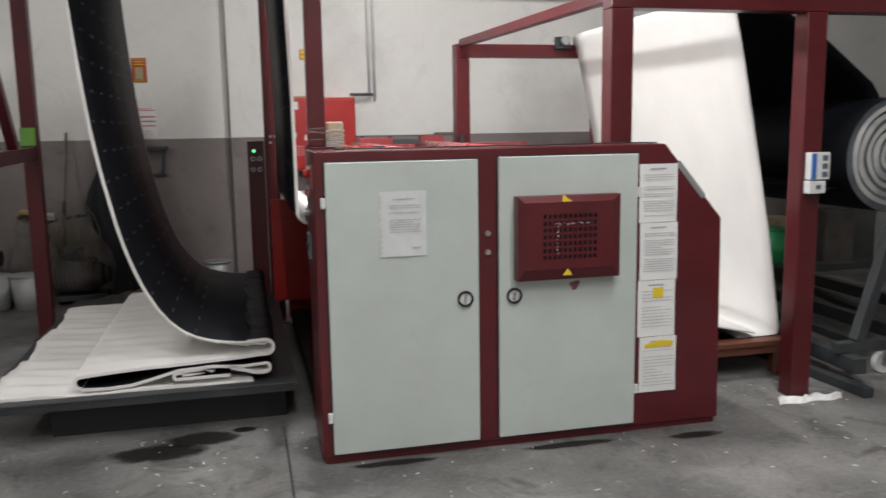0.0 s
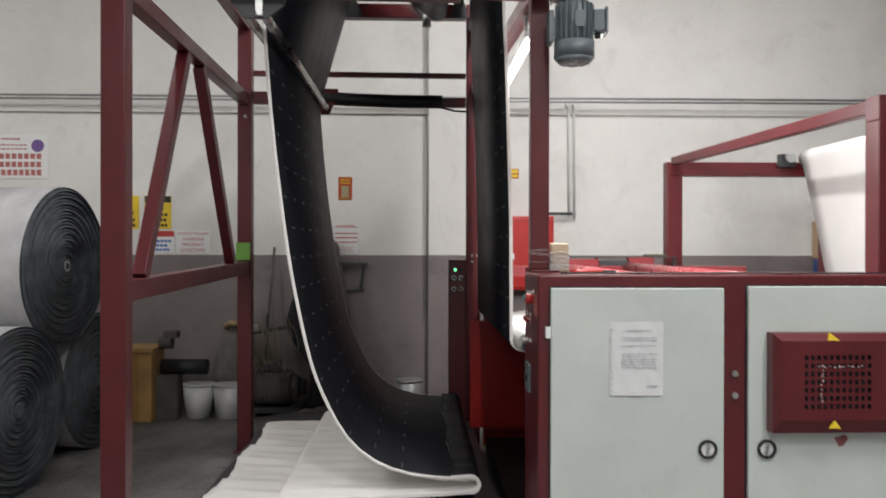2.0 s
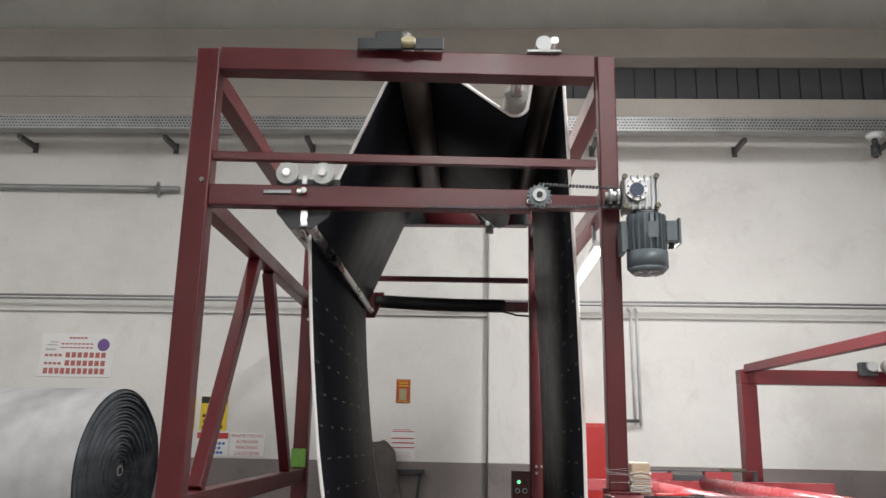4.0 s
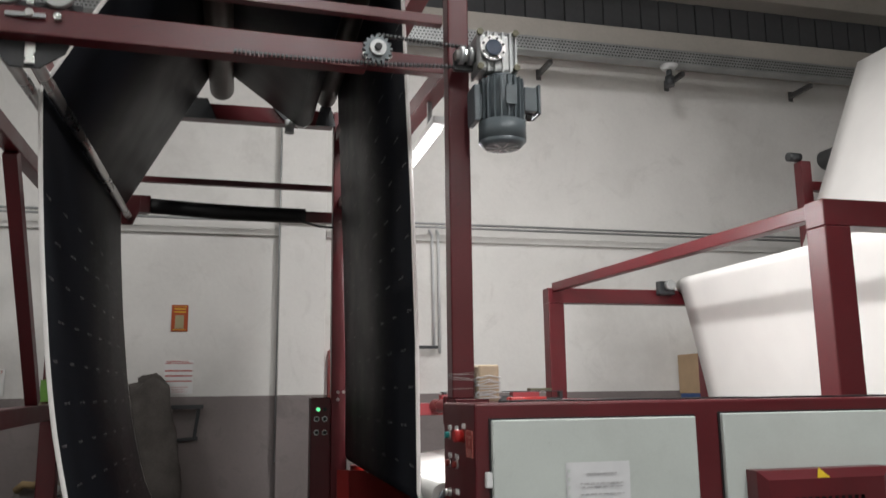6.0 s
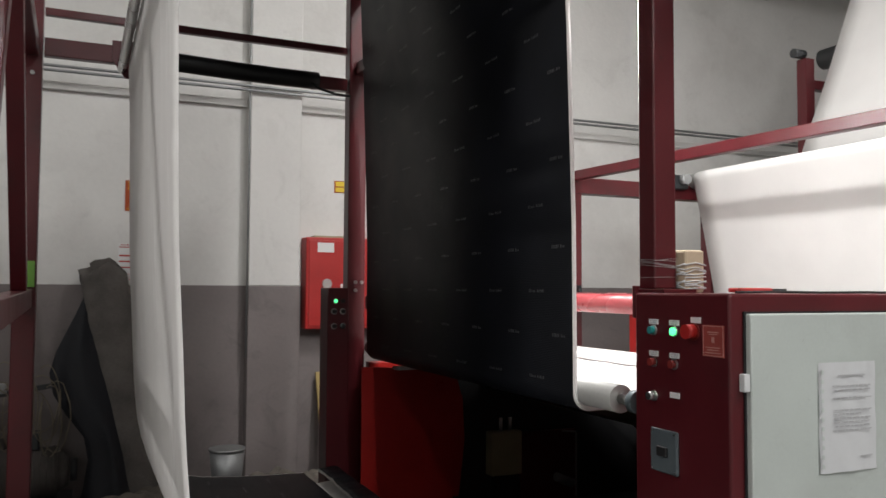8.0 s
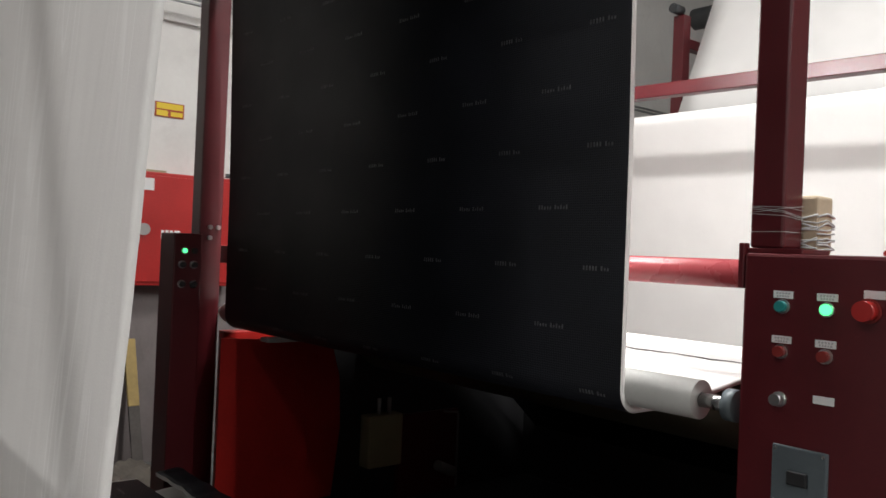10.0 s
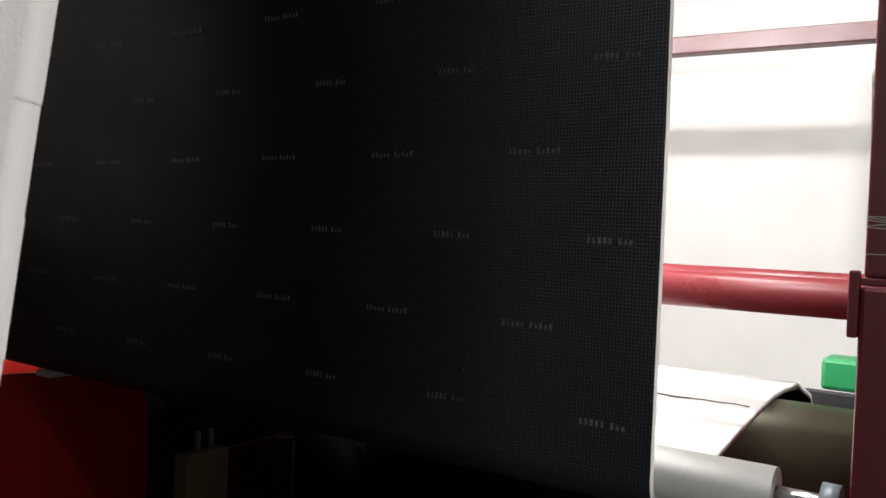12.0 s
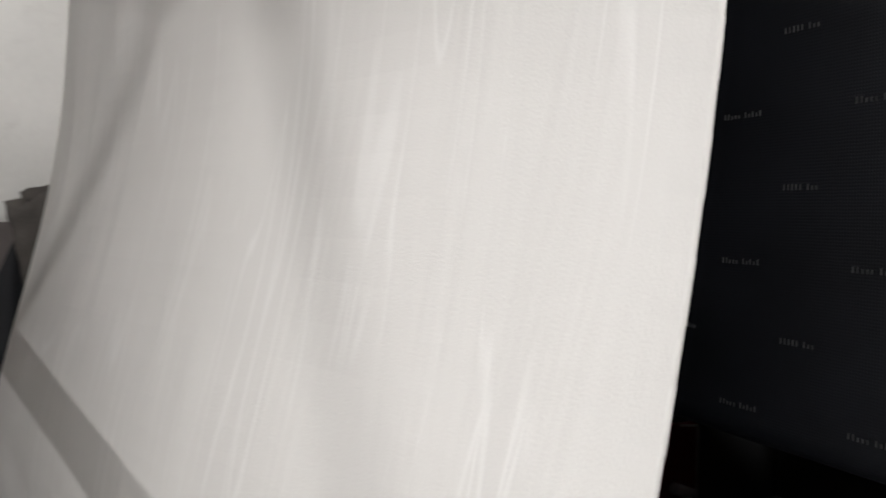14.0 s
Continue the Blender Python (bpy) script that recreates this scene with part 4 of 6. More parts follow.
boxpart("vent_back", vent, BLACK, vx0 + 0.05, vx1 - 0.08, vy + 0.02, vy + 0.024, vz0 + 0.06, vz1 - 0.04, 0)
for tz, tx in ((1.293, 1.62), (0.922, 1.626)):
    bm = B()
    prism(bm, [(tx - 0.026, tz - 0.013), (tx + 0.026, tz - 0.013), (tx + (0.0 if tz < 1 else -0.02), tz + 0.022)], "y", vy + 0.001, vy + 0.004)
    part("warning_sticker", bm, YELLOW, vent, "yellow triangular warning sticker")
bm = B()
rl_ = random.Random(21)
for i in range(16):
    a_, w_ = 1.555 + i * 0.0125 + rl_.uniform(-0.004, 0.004), rl_.uniform(0.003, 0.009)
    box(bm, a_, a_ + w_, vy - 0.003, vy - 0.001, 1.168 + rl_.uniform(-0.004, 0.004), 1.173 + rl_.uniform(-0.003, 0.003))
for i in range(10):
    a_, z_ = 1.568 + rl_.uniform(-0.006, 0.006), 1.02 + i * 0.017 + rl_.uniform(-0.005, 0.005)
    box(bm, a_, a_ + rl_.uniform(0.002, 0.007), vy - 0.003, vy - 0.001, z_, z_ + rl_.uniform(0.003, 0.008))
tagged(part("lint_strand", bm, mat("grey_lint", (0.4, 0.36, 0.36), 0.9, 0, 0.2, 20, 90, 0), vent, "strands of white lint caught on the vent"), kind="stuff")


def text_bars(parent, x0, x1, z0, z1, y, rows, seed, m=INK, h=0.004, fill=0.85, name="text_line"):
    rnd = random.Random(seed)
    bm = B()
    for i in range(rows):
        z = z1 - (z1 - z0) * (i + 0.5) / rows
        if rnd.random() < 0.12:
            continue
        x = x0 + rnd.uniform(0, 0.01)
        end = x0 + (x1 - x0) * (1.0 if rnd.random() < fill else rnd.uniform(0.4, 0.9))
        while x < end - 0.004:
            w = min(rnd.uniform(0.008, 0.028), end - x)
            box(bm, x, x + w, y - 0.0006, y, z - h / 2, z + h / 2)
            x += w + 0.005
    return tagged(part(name, bm, m, parent), kind="stuff")


sl = thing("document_sleeve", "clear plastic sleeve with a typed sheet taped on the cabinet door", "document")
bm = B()
nu, nv = 12, 16
g = [[bm.verts.new((0.69 + 0.232 * i / nu, CF - 0.027 - 0.004 * math.sin(3.1 * i / nu) - 0.0015 * math.sin(i * 1.3 + j * 0.8), 1.035 + 0.318 * j / nv)) for j in range(nv + 1)] for i in range(nu + 1)]
for i in range(nu):
    for j in range(nv):
        bm.faces.new((g[i][j], g[i + 1][j], g[i + 1][j + 1], g[i][j + 1])).smooth = True
part("sheet", bm, PAPERD, sl)
text_bars(sl, 0.735, 0.895, 1.15, 1.29, CF - 0.034, 12, 7)
bm = B()
box(bm, 0.76, 0.87, CF - 0.0346, CF - 0.034, 1.313, 1.317)
box(bm, 0.85, 0.895, CF - 0.0346, CF - 0.034, 1.075, 1.08)
tagged(part("heading_line", bm, INK, sl), kind="stuff")
bm = B()
for i in range(11):
    box(bm, 0.694, 0.703, CF - 0.0335, CF - 0.0325, 1.05 + i * 0.027, 1.062 + i * 0.027)
tagged(part("punch_hole", bm, DOORGREY, sl), kind="stuff")
for i in range(4):
    z1 = 1.448 - i * 0.3085
    z0 = z1 - 0.3065
    dx = 0.006 * math.sin(i * 2.3)
    pg = thing("notice_sheet", "printed instruction sheet taped to the maroon cabinet end", "notice", "notices on the cabinet")
    bm = B()
    g = [[bm.verts.new((2.066 + dx + 0.218 * a_ / 8 + 0.014 * i / 3, CF - 0.006 - 0.002 * math.sin(a_ * 0.7 + b_ * 0.4 + i), z0 + (z1 - z0) * b_ / 10)) for b_ in range(11)] for a_ in range(9)]
    for a_ in range(8):
        for b_ in range(10):
            bm.faces.new((g[a_][b_], g[a_ + 1][b_], g[a_ + 1][b_ + 1], g[a_][b_ + 1])).smooth = True
    part("sheet", bm, PAPER, pg)
    ox = 2.066 + dx + 0.014 * i / 3
    text_bars(pg, ox + 0.02, ox + 0.2, z0 + 0.03, z1 - 0.05, CF - 0.009, 18 if i < 2 else 13, 20 + i, INK, 0.0035)
    bm = B()
    box(bm, ox + 0.06, ox + 0.15, CF - 0.0096, CF - 0.009, z1 - 0.03, z1 - 0.022)
    part("heading_line", bm, INK, pg)
    if i == 2:
        bm = B()
        box(bm, ox + 0.085, ox + 0.145, CF - 0.0105, CF - 0.0097, z1 - 0.095, z1 - 0.04)
        part("yellow_mark", bm, YELLOW, pg)
    if i == 3:
        bm = B()
        prism(bm, [(ox + 0.03, z1 - 0.06), (ox + 0.19, z1 - 0.055), (ox + 0.2, z1 - 0.03), (ox + 0.12, z1 - 0.02), (ox + 0.03, z1 - 0.04)], "y", CF - 0.0105, CF - 0.0097)
        part("yellow_mark", bm, YELLOW, pg)
bm = B()
prism(bm, [(1.70 + 0.024 * (1 + 0.4 * math.sin(3 * a)) * math.cos(a), 0.835 + 0.03 * (1 + 0.3 * math.sin(2 * a + 1)) * math.sin(a)) for a in [i * 0.35 for i in range(18)]], "y", CF - 0.0252, CF - 0.0243)
part("paint_smudge", bm, mat("rubbed_maroon", (0.2, 0.06, 0.065), 0.6, 0, 0.4, 30, 120, 0.05), DOORS[1], "dark red paint smudge")
# buttons on the end panel
SX = 0.385


def button(parent, y, z, m, r=0.012, d=0.014, plate=True, name="push_button"):
    rodpart("bezel", parent, STEEL, (SX - 0.0005, y, z), (SX - 0.006, y, z), r + 0.004, 18)
    rodpart(name, parent, m, (SX - 0.0062, y, z), (SX - 0.006 - d, y, z), r, 18)
    if plate:
        boxpart("label_plate", parent, PAPER, SX - 0.003, SX - 0.0005, y - 0.022, y + 0.022, z + 0.018, z + 0.034, 0)
        bm = B()
        for k in range(5):
            box(bm, SX - 0.0036, SX - 0.003, y - 0.016 + k * 0.0068, y - 0.012 + k * 0.0068, z + 0.027, z + 0.031)
            box(bm, SX - 0.0036, SX - 0.003, y - 0.014 + k * 0.006, y - 0.0105 + k * 0.006, z + 0.0205, z + 0.0245)
        part("label_text", bm, INK, parent)


BTNRED = mat("dull_red_plastic", (0.22, 0.022, 0.018), 0.4, 0, 0.08, 8, 80, 0.03)
TEAL = mat("teal_button", (0.02, 0.25, 0.24), 0.35, 0, 0.05, 6, 60, 0)
pan = new("button_panel")
pan.parent = cab
tagged(pan, "push buttons and switches on the cabinet end")
button(pan, 4.231, 1.436, TEAL)
button(pan, 4.134, 1.436, GREENLED, 0.012, 0.006, True, "pilot_light")
rodpart("bezel", pan, BTNRED, (SX - 0.0005, 4.05, 1.44), (SX - 0.004, 4.05, 1.44), 0.026, 20)
rodpart("emergency_stop", pan, RED, (SX - 0.0045, 4.05, 1.44), (SX - 0.034, 4.05, 1.44), 0.021, 20, "red mushroom emergency stop")
boxpart("label_plate", pan, PAPER, SX - 0.003, SX - 0.0005, 4.018, 4.06, 1.465, 1.482, 0)
boxpart("stop_notice", pan, mat("faded_red_notice", (0.30, 0.05, 0.04), 0.5, 0, 0.15, 12, 80, 0.05), SX - 0.003, SX - 0.0005, 3.925, 4.01, 1.372, 1.462, 0, "small red warning notice")
bm = B()
for a_, b_, c_, d_ in ((3.945, 3.99, 1.440, 1.4435), (3.95, 3.985, 1.4345, 1.437), (3.962, 3.973, 1.412, 1.428), (3.94, 3.998, 1.397, 1.3995), (3.945, 3.992, 1.390, 1.3925), (3.938, 3.999, 1.382, 1.3845)):
    box(bm, SX - 0.0036, SX - 0.003, a_, b_, c_, d_)
for a_, b_, c_, d_ in ((3.927, 4.008, 1.458, 1.460), (3.927, 4.008, 1.374, 1.376), (3.927, 3.929, 1.376, 1.458), (4.006, 4.008, 1.376, 1.458)):
    box(bm, SX - 0.0036, SX - 0.003, a_, b_, c_, d_)
tagged(part("label_text", bm, mat("faded_pink_print", (0.5, 0.25, 0.22), 0.6, 0, 0.1, 9, 80, 0), pan), kind="stuff")
button(pan, 4.231, 1.337, BTNRED)
button(pan, 4.134, 1.337, BTNRED)
button(pan, 4.231, 1.232, STEEL, 0.013, 0.02, False, "key_switch")
boxpart("label_plate", pan, PAPER, SX - 0.003, SX - 0.0005, 4.112, 4.156, 1.235, 1.252, 0)
boxpart("breaker_plate", pan, MOTORGREY, SX - 0.012, SX - 0.0005, 4.117, 4.238, 1.005, 1.135, 0.003, "grey breaker plate with a black switch")
boxpart("breaker_switch", pan, BLACK, SX - 0.022, SX - 0.0121, 4.155, 4.20, 1.055, 1.085, 0.003)
for yy, zz in ((4.125, 1.127), (4.23, 1.127), (4.125, 1.013), (4.23, 1.013)):
    rodpart("plate_screw", pan, STEEL, (SX - 0.0121, yy, zz), (SX - 0.014, yy, zz), 0.004, 8)
# wire and clip on the cabinet top, tape on the post foot, jar
wire = thing("wire", "thin black wire lying along the cabinet top", "wire")
bm = B()
tube_path(bm, [(0.5 + 0.17 * i, 4.0 + 0.03 * math.sin(i * 1.7), 1.556 + 0.0015 * (i % 2)) for i in range(11)], 0.004, 6)
part("strand", bm, BLACK, wire)
pl = thing("pliers", "red-handled pliers lying on the cabinet top", "tool")
bm = B()
tube_path(bm, [(0.56, 4.05, 1.562), (0.62, 4.07, 1.562), (0.70, 4.06, 1.562)], 0.007, 8)
tube_path(bm, [(0.56, 4.09, 1.562), (0.62, 4.08, 1.562), (0.70, 4.07, 1.562)], 0.007, 8)
part("handle", bm, RED, pl)
bm = B()
bar(bm, (0.70, 4.065, 1.562), (0.76, 4.063, 1.562), 0.016, 0.01)
part("jaw", bm, DARKSTEEL, pl)
jar = thing("tape_roll_bundle", "pale cardboard box wrapped in crinkled clear tape", "box")
boxpart("carton", jar, mat("pale_cardboard", (0.46, 0.37, 0.26), 0.75, 0, 0.12, 9, 80, 0.15, 0.001), 0.495, 0.575, 4.215, 4.295, 1.553, 1.69, 0.008)
rt = random.Random(12)
for k in range(9):
    z = 1.565 + 0.0095 * k
    ring = [(0.4925, 4.2125), (0.535, 4.211), (0.5775, 4.2125), (0.579, 4.255), (0.5775, 4.2975), (0.535, 4.299), (0.4925, 4.2975), (0.491, 4.255), (0.4925, 4.2125)]
    bm = B()
    tube_path(bm, [(x_, y_, z + rt.uniform(-0.009, 0.009)) for x_, y_ in ring], 0.0014 + 0.0012 * rt.random(), 5)
    part("tape_strand", bm, PLASTICW, jar)
bm = B()
PYC = FY + 0.075
rt = random.Random(5)
for k in range(6):
    z = 1.60 + 0.06 * rt.random()
    e = rt.uniform(-0.012, 0.012)
    bar(bm, (FRx - 0.0442, PYC - 0.041, z), (FRx - 0.0442, PYC + 0.041, z + e), 0.0006, 0.0012)
    bar(bm, (FRx - 0.0445, PYC - 0.0408, z), (FRx + 0.0445, PYC - 0.0408, z - e), 0.0006, 0.0012)
wrap = tagged(finish("tape_wrap", bm, NYLON), "clear packing tape wound round the frame post", "tape")

# ---- machine bed behind the cabinet ----
bed = thing("machine_bed", "maroon machine bed with red tubes across its top", "machine")
for tx, tz, tr in ((1.0, 1.497, 0.045), (1.58, 1.50, 0.044)):
    rodpart("cross_tube", bed, PINKRED, (tx, 4.329, tz), (tx, 7.02, tz), tr, 24)
boxpart("tube_bracket", bed, MAROON, 0.386, 0.41, 4.3285, 4.344, 1.47, 1.575, 0.003)
boxpart("far_wall", bed, REDGLOSS, 0.40, 0.98, 7.03, 7.10, 0.05, 1.10, 0.006)
# rest of the far wall and the end wall: the unlit inside, coloured black
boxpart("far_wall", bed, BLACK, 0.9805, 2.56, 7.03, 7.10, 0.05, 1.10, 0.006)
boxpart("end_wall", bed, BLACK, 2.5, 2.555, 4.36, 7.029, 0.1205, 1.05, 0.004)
boxpart("side_box", bed, MAROON, 1.46, 1.90, 6.99, 7.025, 0.1205, 0.60, 0.006, "dark red side box")
barpart("box_edge", bed, GALV, (1.895, 6.985, 0.14), (1.895, 6.985, 0.57), 0.012, 0.008, 0.001)
barpart("box_edge", bed, GALV, (1.78, 6.985, 0.592), (1.895, 6.985, 0.58), 0.008, 0.012, 0.001)
rodpart("stub_shaft", bed, GALV, (1.70, 6.93, 0.30), (1.84, 6.95, 0.24), 0.03, 14)
boxpart("far_beam", bed, PINKRED, 0.40, 2.56, 7.025, 7.13, 1.43, 1.515, 0.004)
boxpart("far_upright", bed, RED, 2.45, 2.56, 7.03, 7.12, 1.1005, 1.4295, 0.004)
bm = B()
prism(bm, [(0.275, 0.25), (0.275, 1.095), (0.72, 1.07), (0.76, 0.25)], "y", 6.80, 6.81)
part("shield", bm, REDGLOSS, bed, "glossy red sheet metal shield")
bm = B()
prism(bm, [(0.70, 0.25), (0.70, 1.06), (0.93, 1.04), (0.985, 0.86), (1.0, 0.6), (0.96, 0.25)], "y", 6.90, 6.91)
part("shield", bm, REDGLOSS, bed, "glossy red sheet metal shield")
# small plate at the web's lower edge, its brightness given by a white colour
boxpart("worklight_strip", bed, PLASTICW, 0.47, 0.72, 6.72, 6.80, 1.075, 1.095, 0.002)
rodpart("drum", bed, OLIVE, (1.33, 4.36, 1.036), (1.33, 7.0, 1.036), 0.16, 40, "olive brown drum under the web")
boxpart("drum_guard", bed, GREENP, 1.52, 1.66, 4.362, 4.56, 1.21, 1.30, 0.012, "green guard by the drum end")
bm = B()
tube_path(bm, [(1.10 + 0.006 * math.sin(i * 0.9) + 0.004 * math.sin(i * 2.3), YN + 0.02 + (YF - YN - 0.04) * i / 60, 1.2065) for i in range(61)], 0.003, 6)
part("seam_thread", bm, SACK, web, "wavy grey seam across the white face")
for x0, x1, z0, z1, m_, nm in ((1.05, 1.345, 1.5155, 1.572, PINKRED, "far_block"), (1.35, 1.588, 1.5155, 1.56, DARKSTEEL, "far_bearing"), (1.592, 1.80, 1.5155, 1.585, PINKRED, "far_block"), (1.06, 1.99, 1.5855, 1.593, DARKSTEEL, "far_strip"), (1.73, 1.90, 1.5935, 1.612, OLIVE, "sensor_bar")):
    boxpart(nm, bed, m_, x0, x1, 7.04, 7.12, z0, z1, 0.003)
for xx in (1.07, 1.32, 1.62, 1.97):
    boxpart("strip_foot", bed, DARKSTEEL, xx, xx + 0.02, 7.05, 7.11, 1.5155, 1.5855, 0.001)
# black slab that puts the darkness at the bottom of the bed into colour
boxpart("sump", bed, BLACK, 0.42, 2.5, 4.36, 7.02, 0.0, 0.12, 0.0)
ctl2 = thing("control_post", "narrow maroon control post with a small green pilot light", "control box")
boxpart("post", ctl2, MAROON, 0.115, 0.25, 6.99, 7.16, 0.0, 1.565, 0.006)
rodpart("pilot_light", ctl2, GREENLED, (0.165, 6.982, 1.484), (0.165, 6.9895, 1.484), 0.011, 14)
rodpart("knob_ring", ctl2, STEEL, (0.165, 6.9865, 1.484), (0.165, 6.9897, 1.484), 0.017, 14)
for zz in (1.42, 1.33):
    for xx in (0.155, 0.21):
        rodpart("knob_ring", ctl2, STEEL, (xx, 6.984, zz), (xx, 6.9895, zz), 0.019, 14)
        rodpart("knob", ctl2, BLACK, (xx, 6.968, zz), (xx, 6.9835, zz), 0.013, 14)
rodpart("knob", ctl2, BLACK, (0.21, 6.975, 1.484), (0.21, 6.9895, 1.484), 0.014, 14)
mb = thing("motor_box", "beige enamelled motor housing low in the machine", "motor")
boxpart("housing", mb, BEIGE, 1.21, 1.44, 6.93, 7.02, 0.34, 0.625, 0.01)
boxpart("pedestal", mb, BLACK, 1.24, 1.41, 6.95, 7.02, 0.1205, 0.3395, 0.004)
for xx in (1.30, 1.37):
    rodpart("terminal", mb, STEEL, (xx, 6.975, 0.6255), (xx, 6.975, 0.71), 0.012, 10)
fl = thing("fluorescent_lamp", "lit fluorescent batten under the side beam of the frame", "lamp")
boxpart("batten", fl, PLASTICW, 0.41, 0.47, 4.55, 6.05, 2.742, 2.775, 0.003)
rodpart("tube", fl, TUBE, (0.44, 4.58, 2.722), (0.44, 6.02, 2.722), 0.014, 14)
for yy in (4.75, 5.85):
    boxpart("hanger", fl, GALV, 0.43, 0.45, yy - 0.012, yy + 0.012, 2.7755, 2.9085, 0.001)

# ---- feed gantry ----
gan = thing("feed_gantry", "maroon square-tube gantry that feeds white carpet over a roller", "machine frame")
for px, py, z0 in ((2.075, 4.2, 1.553), (2.02, 7.25, 0.0), (3.283, 4.2, 0.0), (3.36, 7.25, 0.0)):
    boxpart("post", gan, MAROON, px - 0.065, px + 0.065, py - 0.06, py + 0.06, z0, 2.268, 0.006)
for py in (4.2, 7.25):
    boxpart("cross_beam", gan, MAROON, 1.955 if py > 5 else 2.01, 5.6, py - 0.06, py + 0.06, 2.2685, 2.385, 0.005)
barpart("side_beam", gan, MAROON, (2.075, 4.261, 2.35), (2.02, 7.189, 2.39), 0.07, 0.065, 0.004)
rodpart("roller", gan, ROLLERGREY, (3.13, 4.40, 2.42), (3.13, 7.19, 2.42), 0.06, 24)
boxpart("bearing_block", gan, DARKSTEEL, 2.88, 3.02, 7.12, 7.186, 2.34, 2.45, 0.01)
rodpart("bearing_knob", gan, GALV, (2.95, 7.10, 2.41), (2.95, 7.05, 2.41), 0.04, 14)
for px, py in ((4.42, 7.25), (4.46, 4.2)):
    boxpart("upper_post", gan, MAROON, px - 0.05, px + 0.05, py - 0.05, py + 0.05, 2.3855, 3.56, 0.004)
boxpart("upper_arm", gan, MAROON, 4.471, 5.3, 7.21, 7.29, 3.30, 3.38, 0.004)
rodpart("upper_roller", gan, DARKSTEEL, (4.74, 4.3, 3.62), (4.74, 7.34, 3.62), 0.09, 24)
rodpart("upper_knob", gan, DARKSTEEL, (4.40, 7.25, 3.60), (4.28, 7.25, 3.60), 0.04, 12)
sw = boxpart("switch_box", gan, PLASTICW, 3.24, 3.367, 4.085, 4.139, 1.32, 1.476, 0.004, "white switch box with a blue side")
boxpart("switch_cover", sw, BLUEINK, 3.243, 3.275, 4.0805, 4.0845, 1.325, 1.472, 0.001, "blue switch cover")
for k in range(3):
    boxpart("switch_key", sw, MOTORGREY, 3.315, 3.35, 4.0805, 4.0845, 1.335 + k * 0.047, 1.366 + k * 0.047, 0.001)
sw = boxpart("switch_box", gan, PLASTICW, 3.235, 3.345, 4.085, 4.139, 1.24, 1.314, 0.004, "small white junction box")
boxpart("switch_key", sw, MOTORGREY, 3.28, 3.31, 4.0805, 4.0845, 1.265, 1.29, 0.001)
feed = thing("feed_sheet", "brightly lit white carpet sheet stretched over the gantry roller", "carpet")


def sheet(name, pts, y0, y1, parent, m, th=0.012, drift=0.0, wave=0.0):
    bm = B()
    rows = []
    ny = 14
    for i, (x, z) in enumerate(pts):
        rows.append([[bm.verts.new((x + dxx + drift * j / ny + wave * math.sin(j * 1.1 + i * 0.4), y0 + (y1 - y0) * j / ny, z)) for j in range(ny + 1)] for dxx in (0, th)])
    for r, q in zip(rows, rows[1:]):
        for j in range(ny):
            bm.faces.new((r[0][j], r[0][j + 1], q[0][j + 1], q[0][j])).smooth = True
            bm.faces.new((r[1][j + 1], r[1][j], q[1][j], q[1][j + 1])).smooth = True
        for j in (0, ny):
            bm.faces.new((r[0][j], q[0][j], q[1][j], r[1][j]))
    for r in (rows[0], rows[-1]):
        for j in range(ny):
            bm.faces.new((r[0][j], r[1][j], r[1][j + 1], r[0][j + 1]))
    return part(name, bm, m, parent)


sheet("drop", [(2.75, 0.243), (3.2, 0.243), (3.44, 0.245), (3.482, 0.252), (3.49, 0.30), (3.44, 0.6), (3.38, 0.95), (3.31, 1.3), (3.24, 1.65), (3.16, 2.03), (3.08, 2.36)] + arc(3.13, 2.42, 0.063, 195, 60, 8), 4.66, 7.1, feed, WHITEFELT, 0.012, -0.02, 0.002)
sheet("black_return", [(3.16, 2.478), (3.4, 2.42), (3.8, 2.20), (4.2, 1.9), (4.5, 1.45), (4.25, 1.22), (3.9, 1.2), (3.5, 1.28)], 4.75, 7.0, feed, BLACKFELT, 0.012, 0.0)
sheet("upper_run", [(4.12, 2.5), (4.3, 2.9), (4.48, 3.3), (4.62, 3.62), (4.76, 3.95), (5.0, 4.5)], 4.6, 7.12, feed, WHITEFELT, 0.012, 0.0)
bench = thing("bench", "low brown wooden bench under the white carpet sheet", "bench")
boxpart("top", bench, BROWNWOOD, 2.72, 3.52, 4.55, 7.2, 0.205, 0.239, 0.004)
boxpart("apron", bench, BROWNWOOD, 2.76, 3.5, 4.57, 4.60, 0.15, 0.2045, 0.003)
for lx in (2.78, 3.46):
    for ly in (4.6, 7.1):
        boxpart("leg", bench, BROWNWOOD, lx - 0.035, lx + 0.035, ly, ly + 0.06, 0.0, 0.2045, 0.003)
froll = thing("carpet_roll", "thick grey-white carpet roll on a dark trolley", "carpet roll")


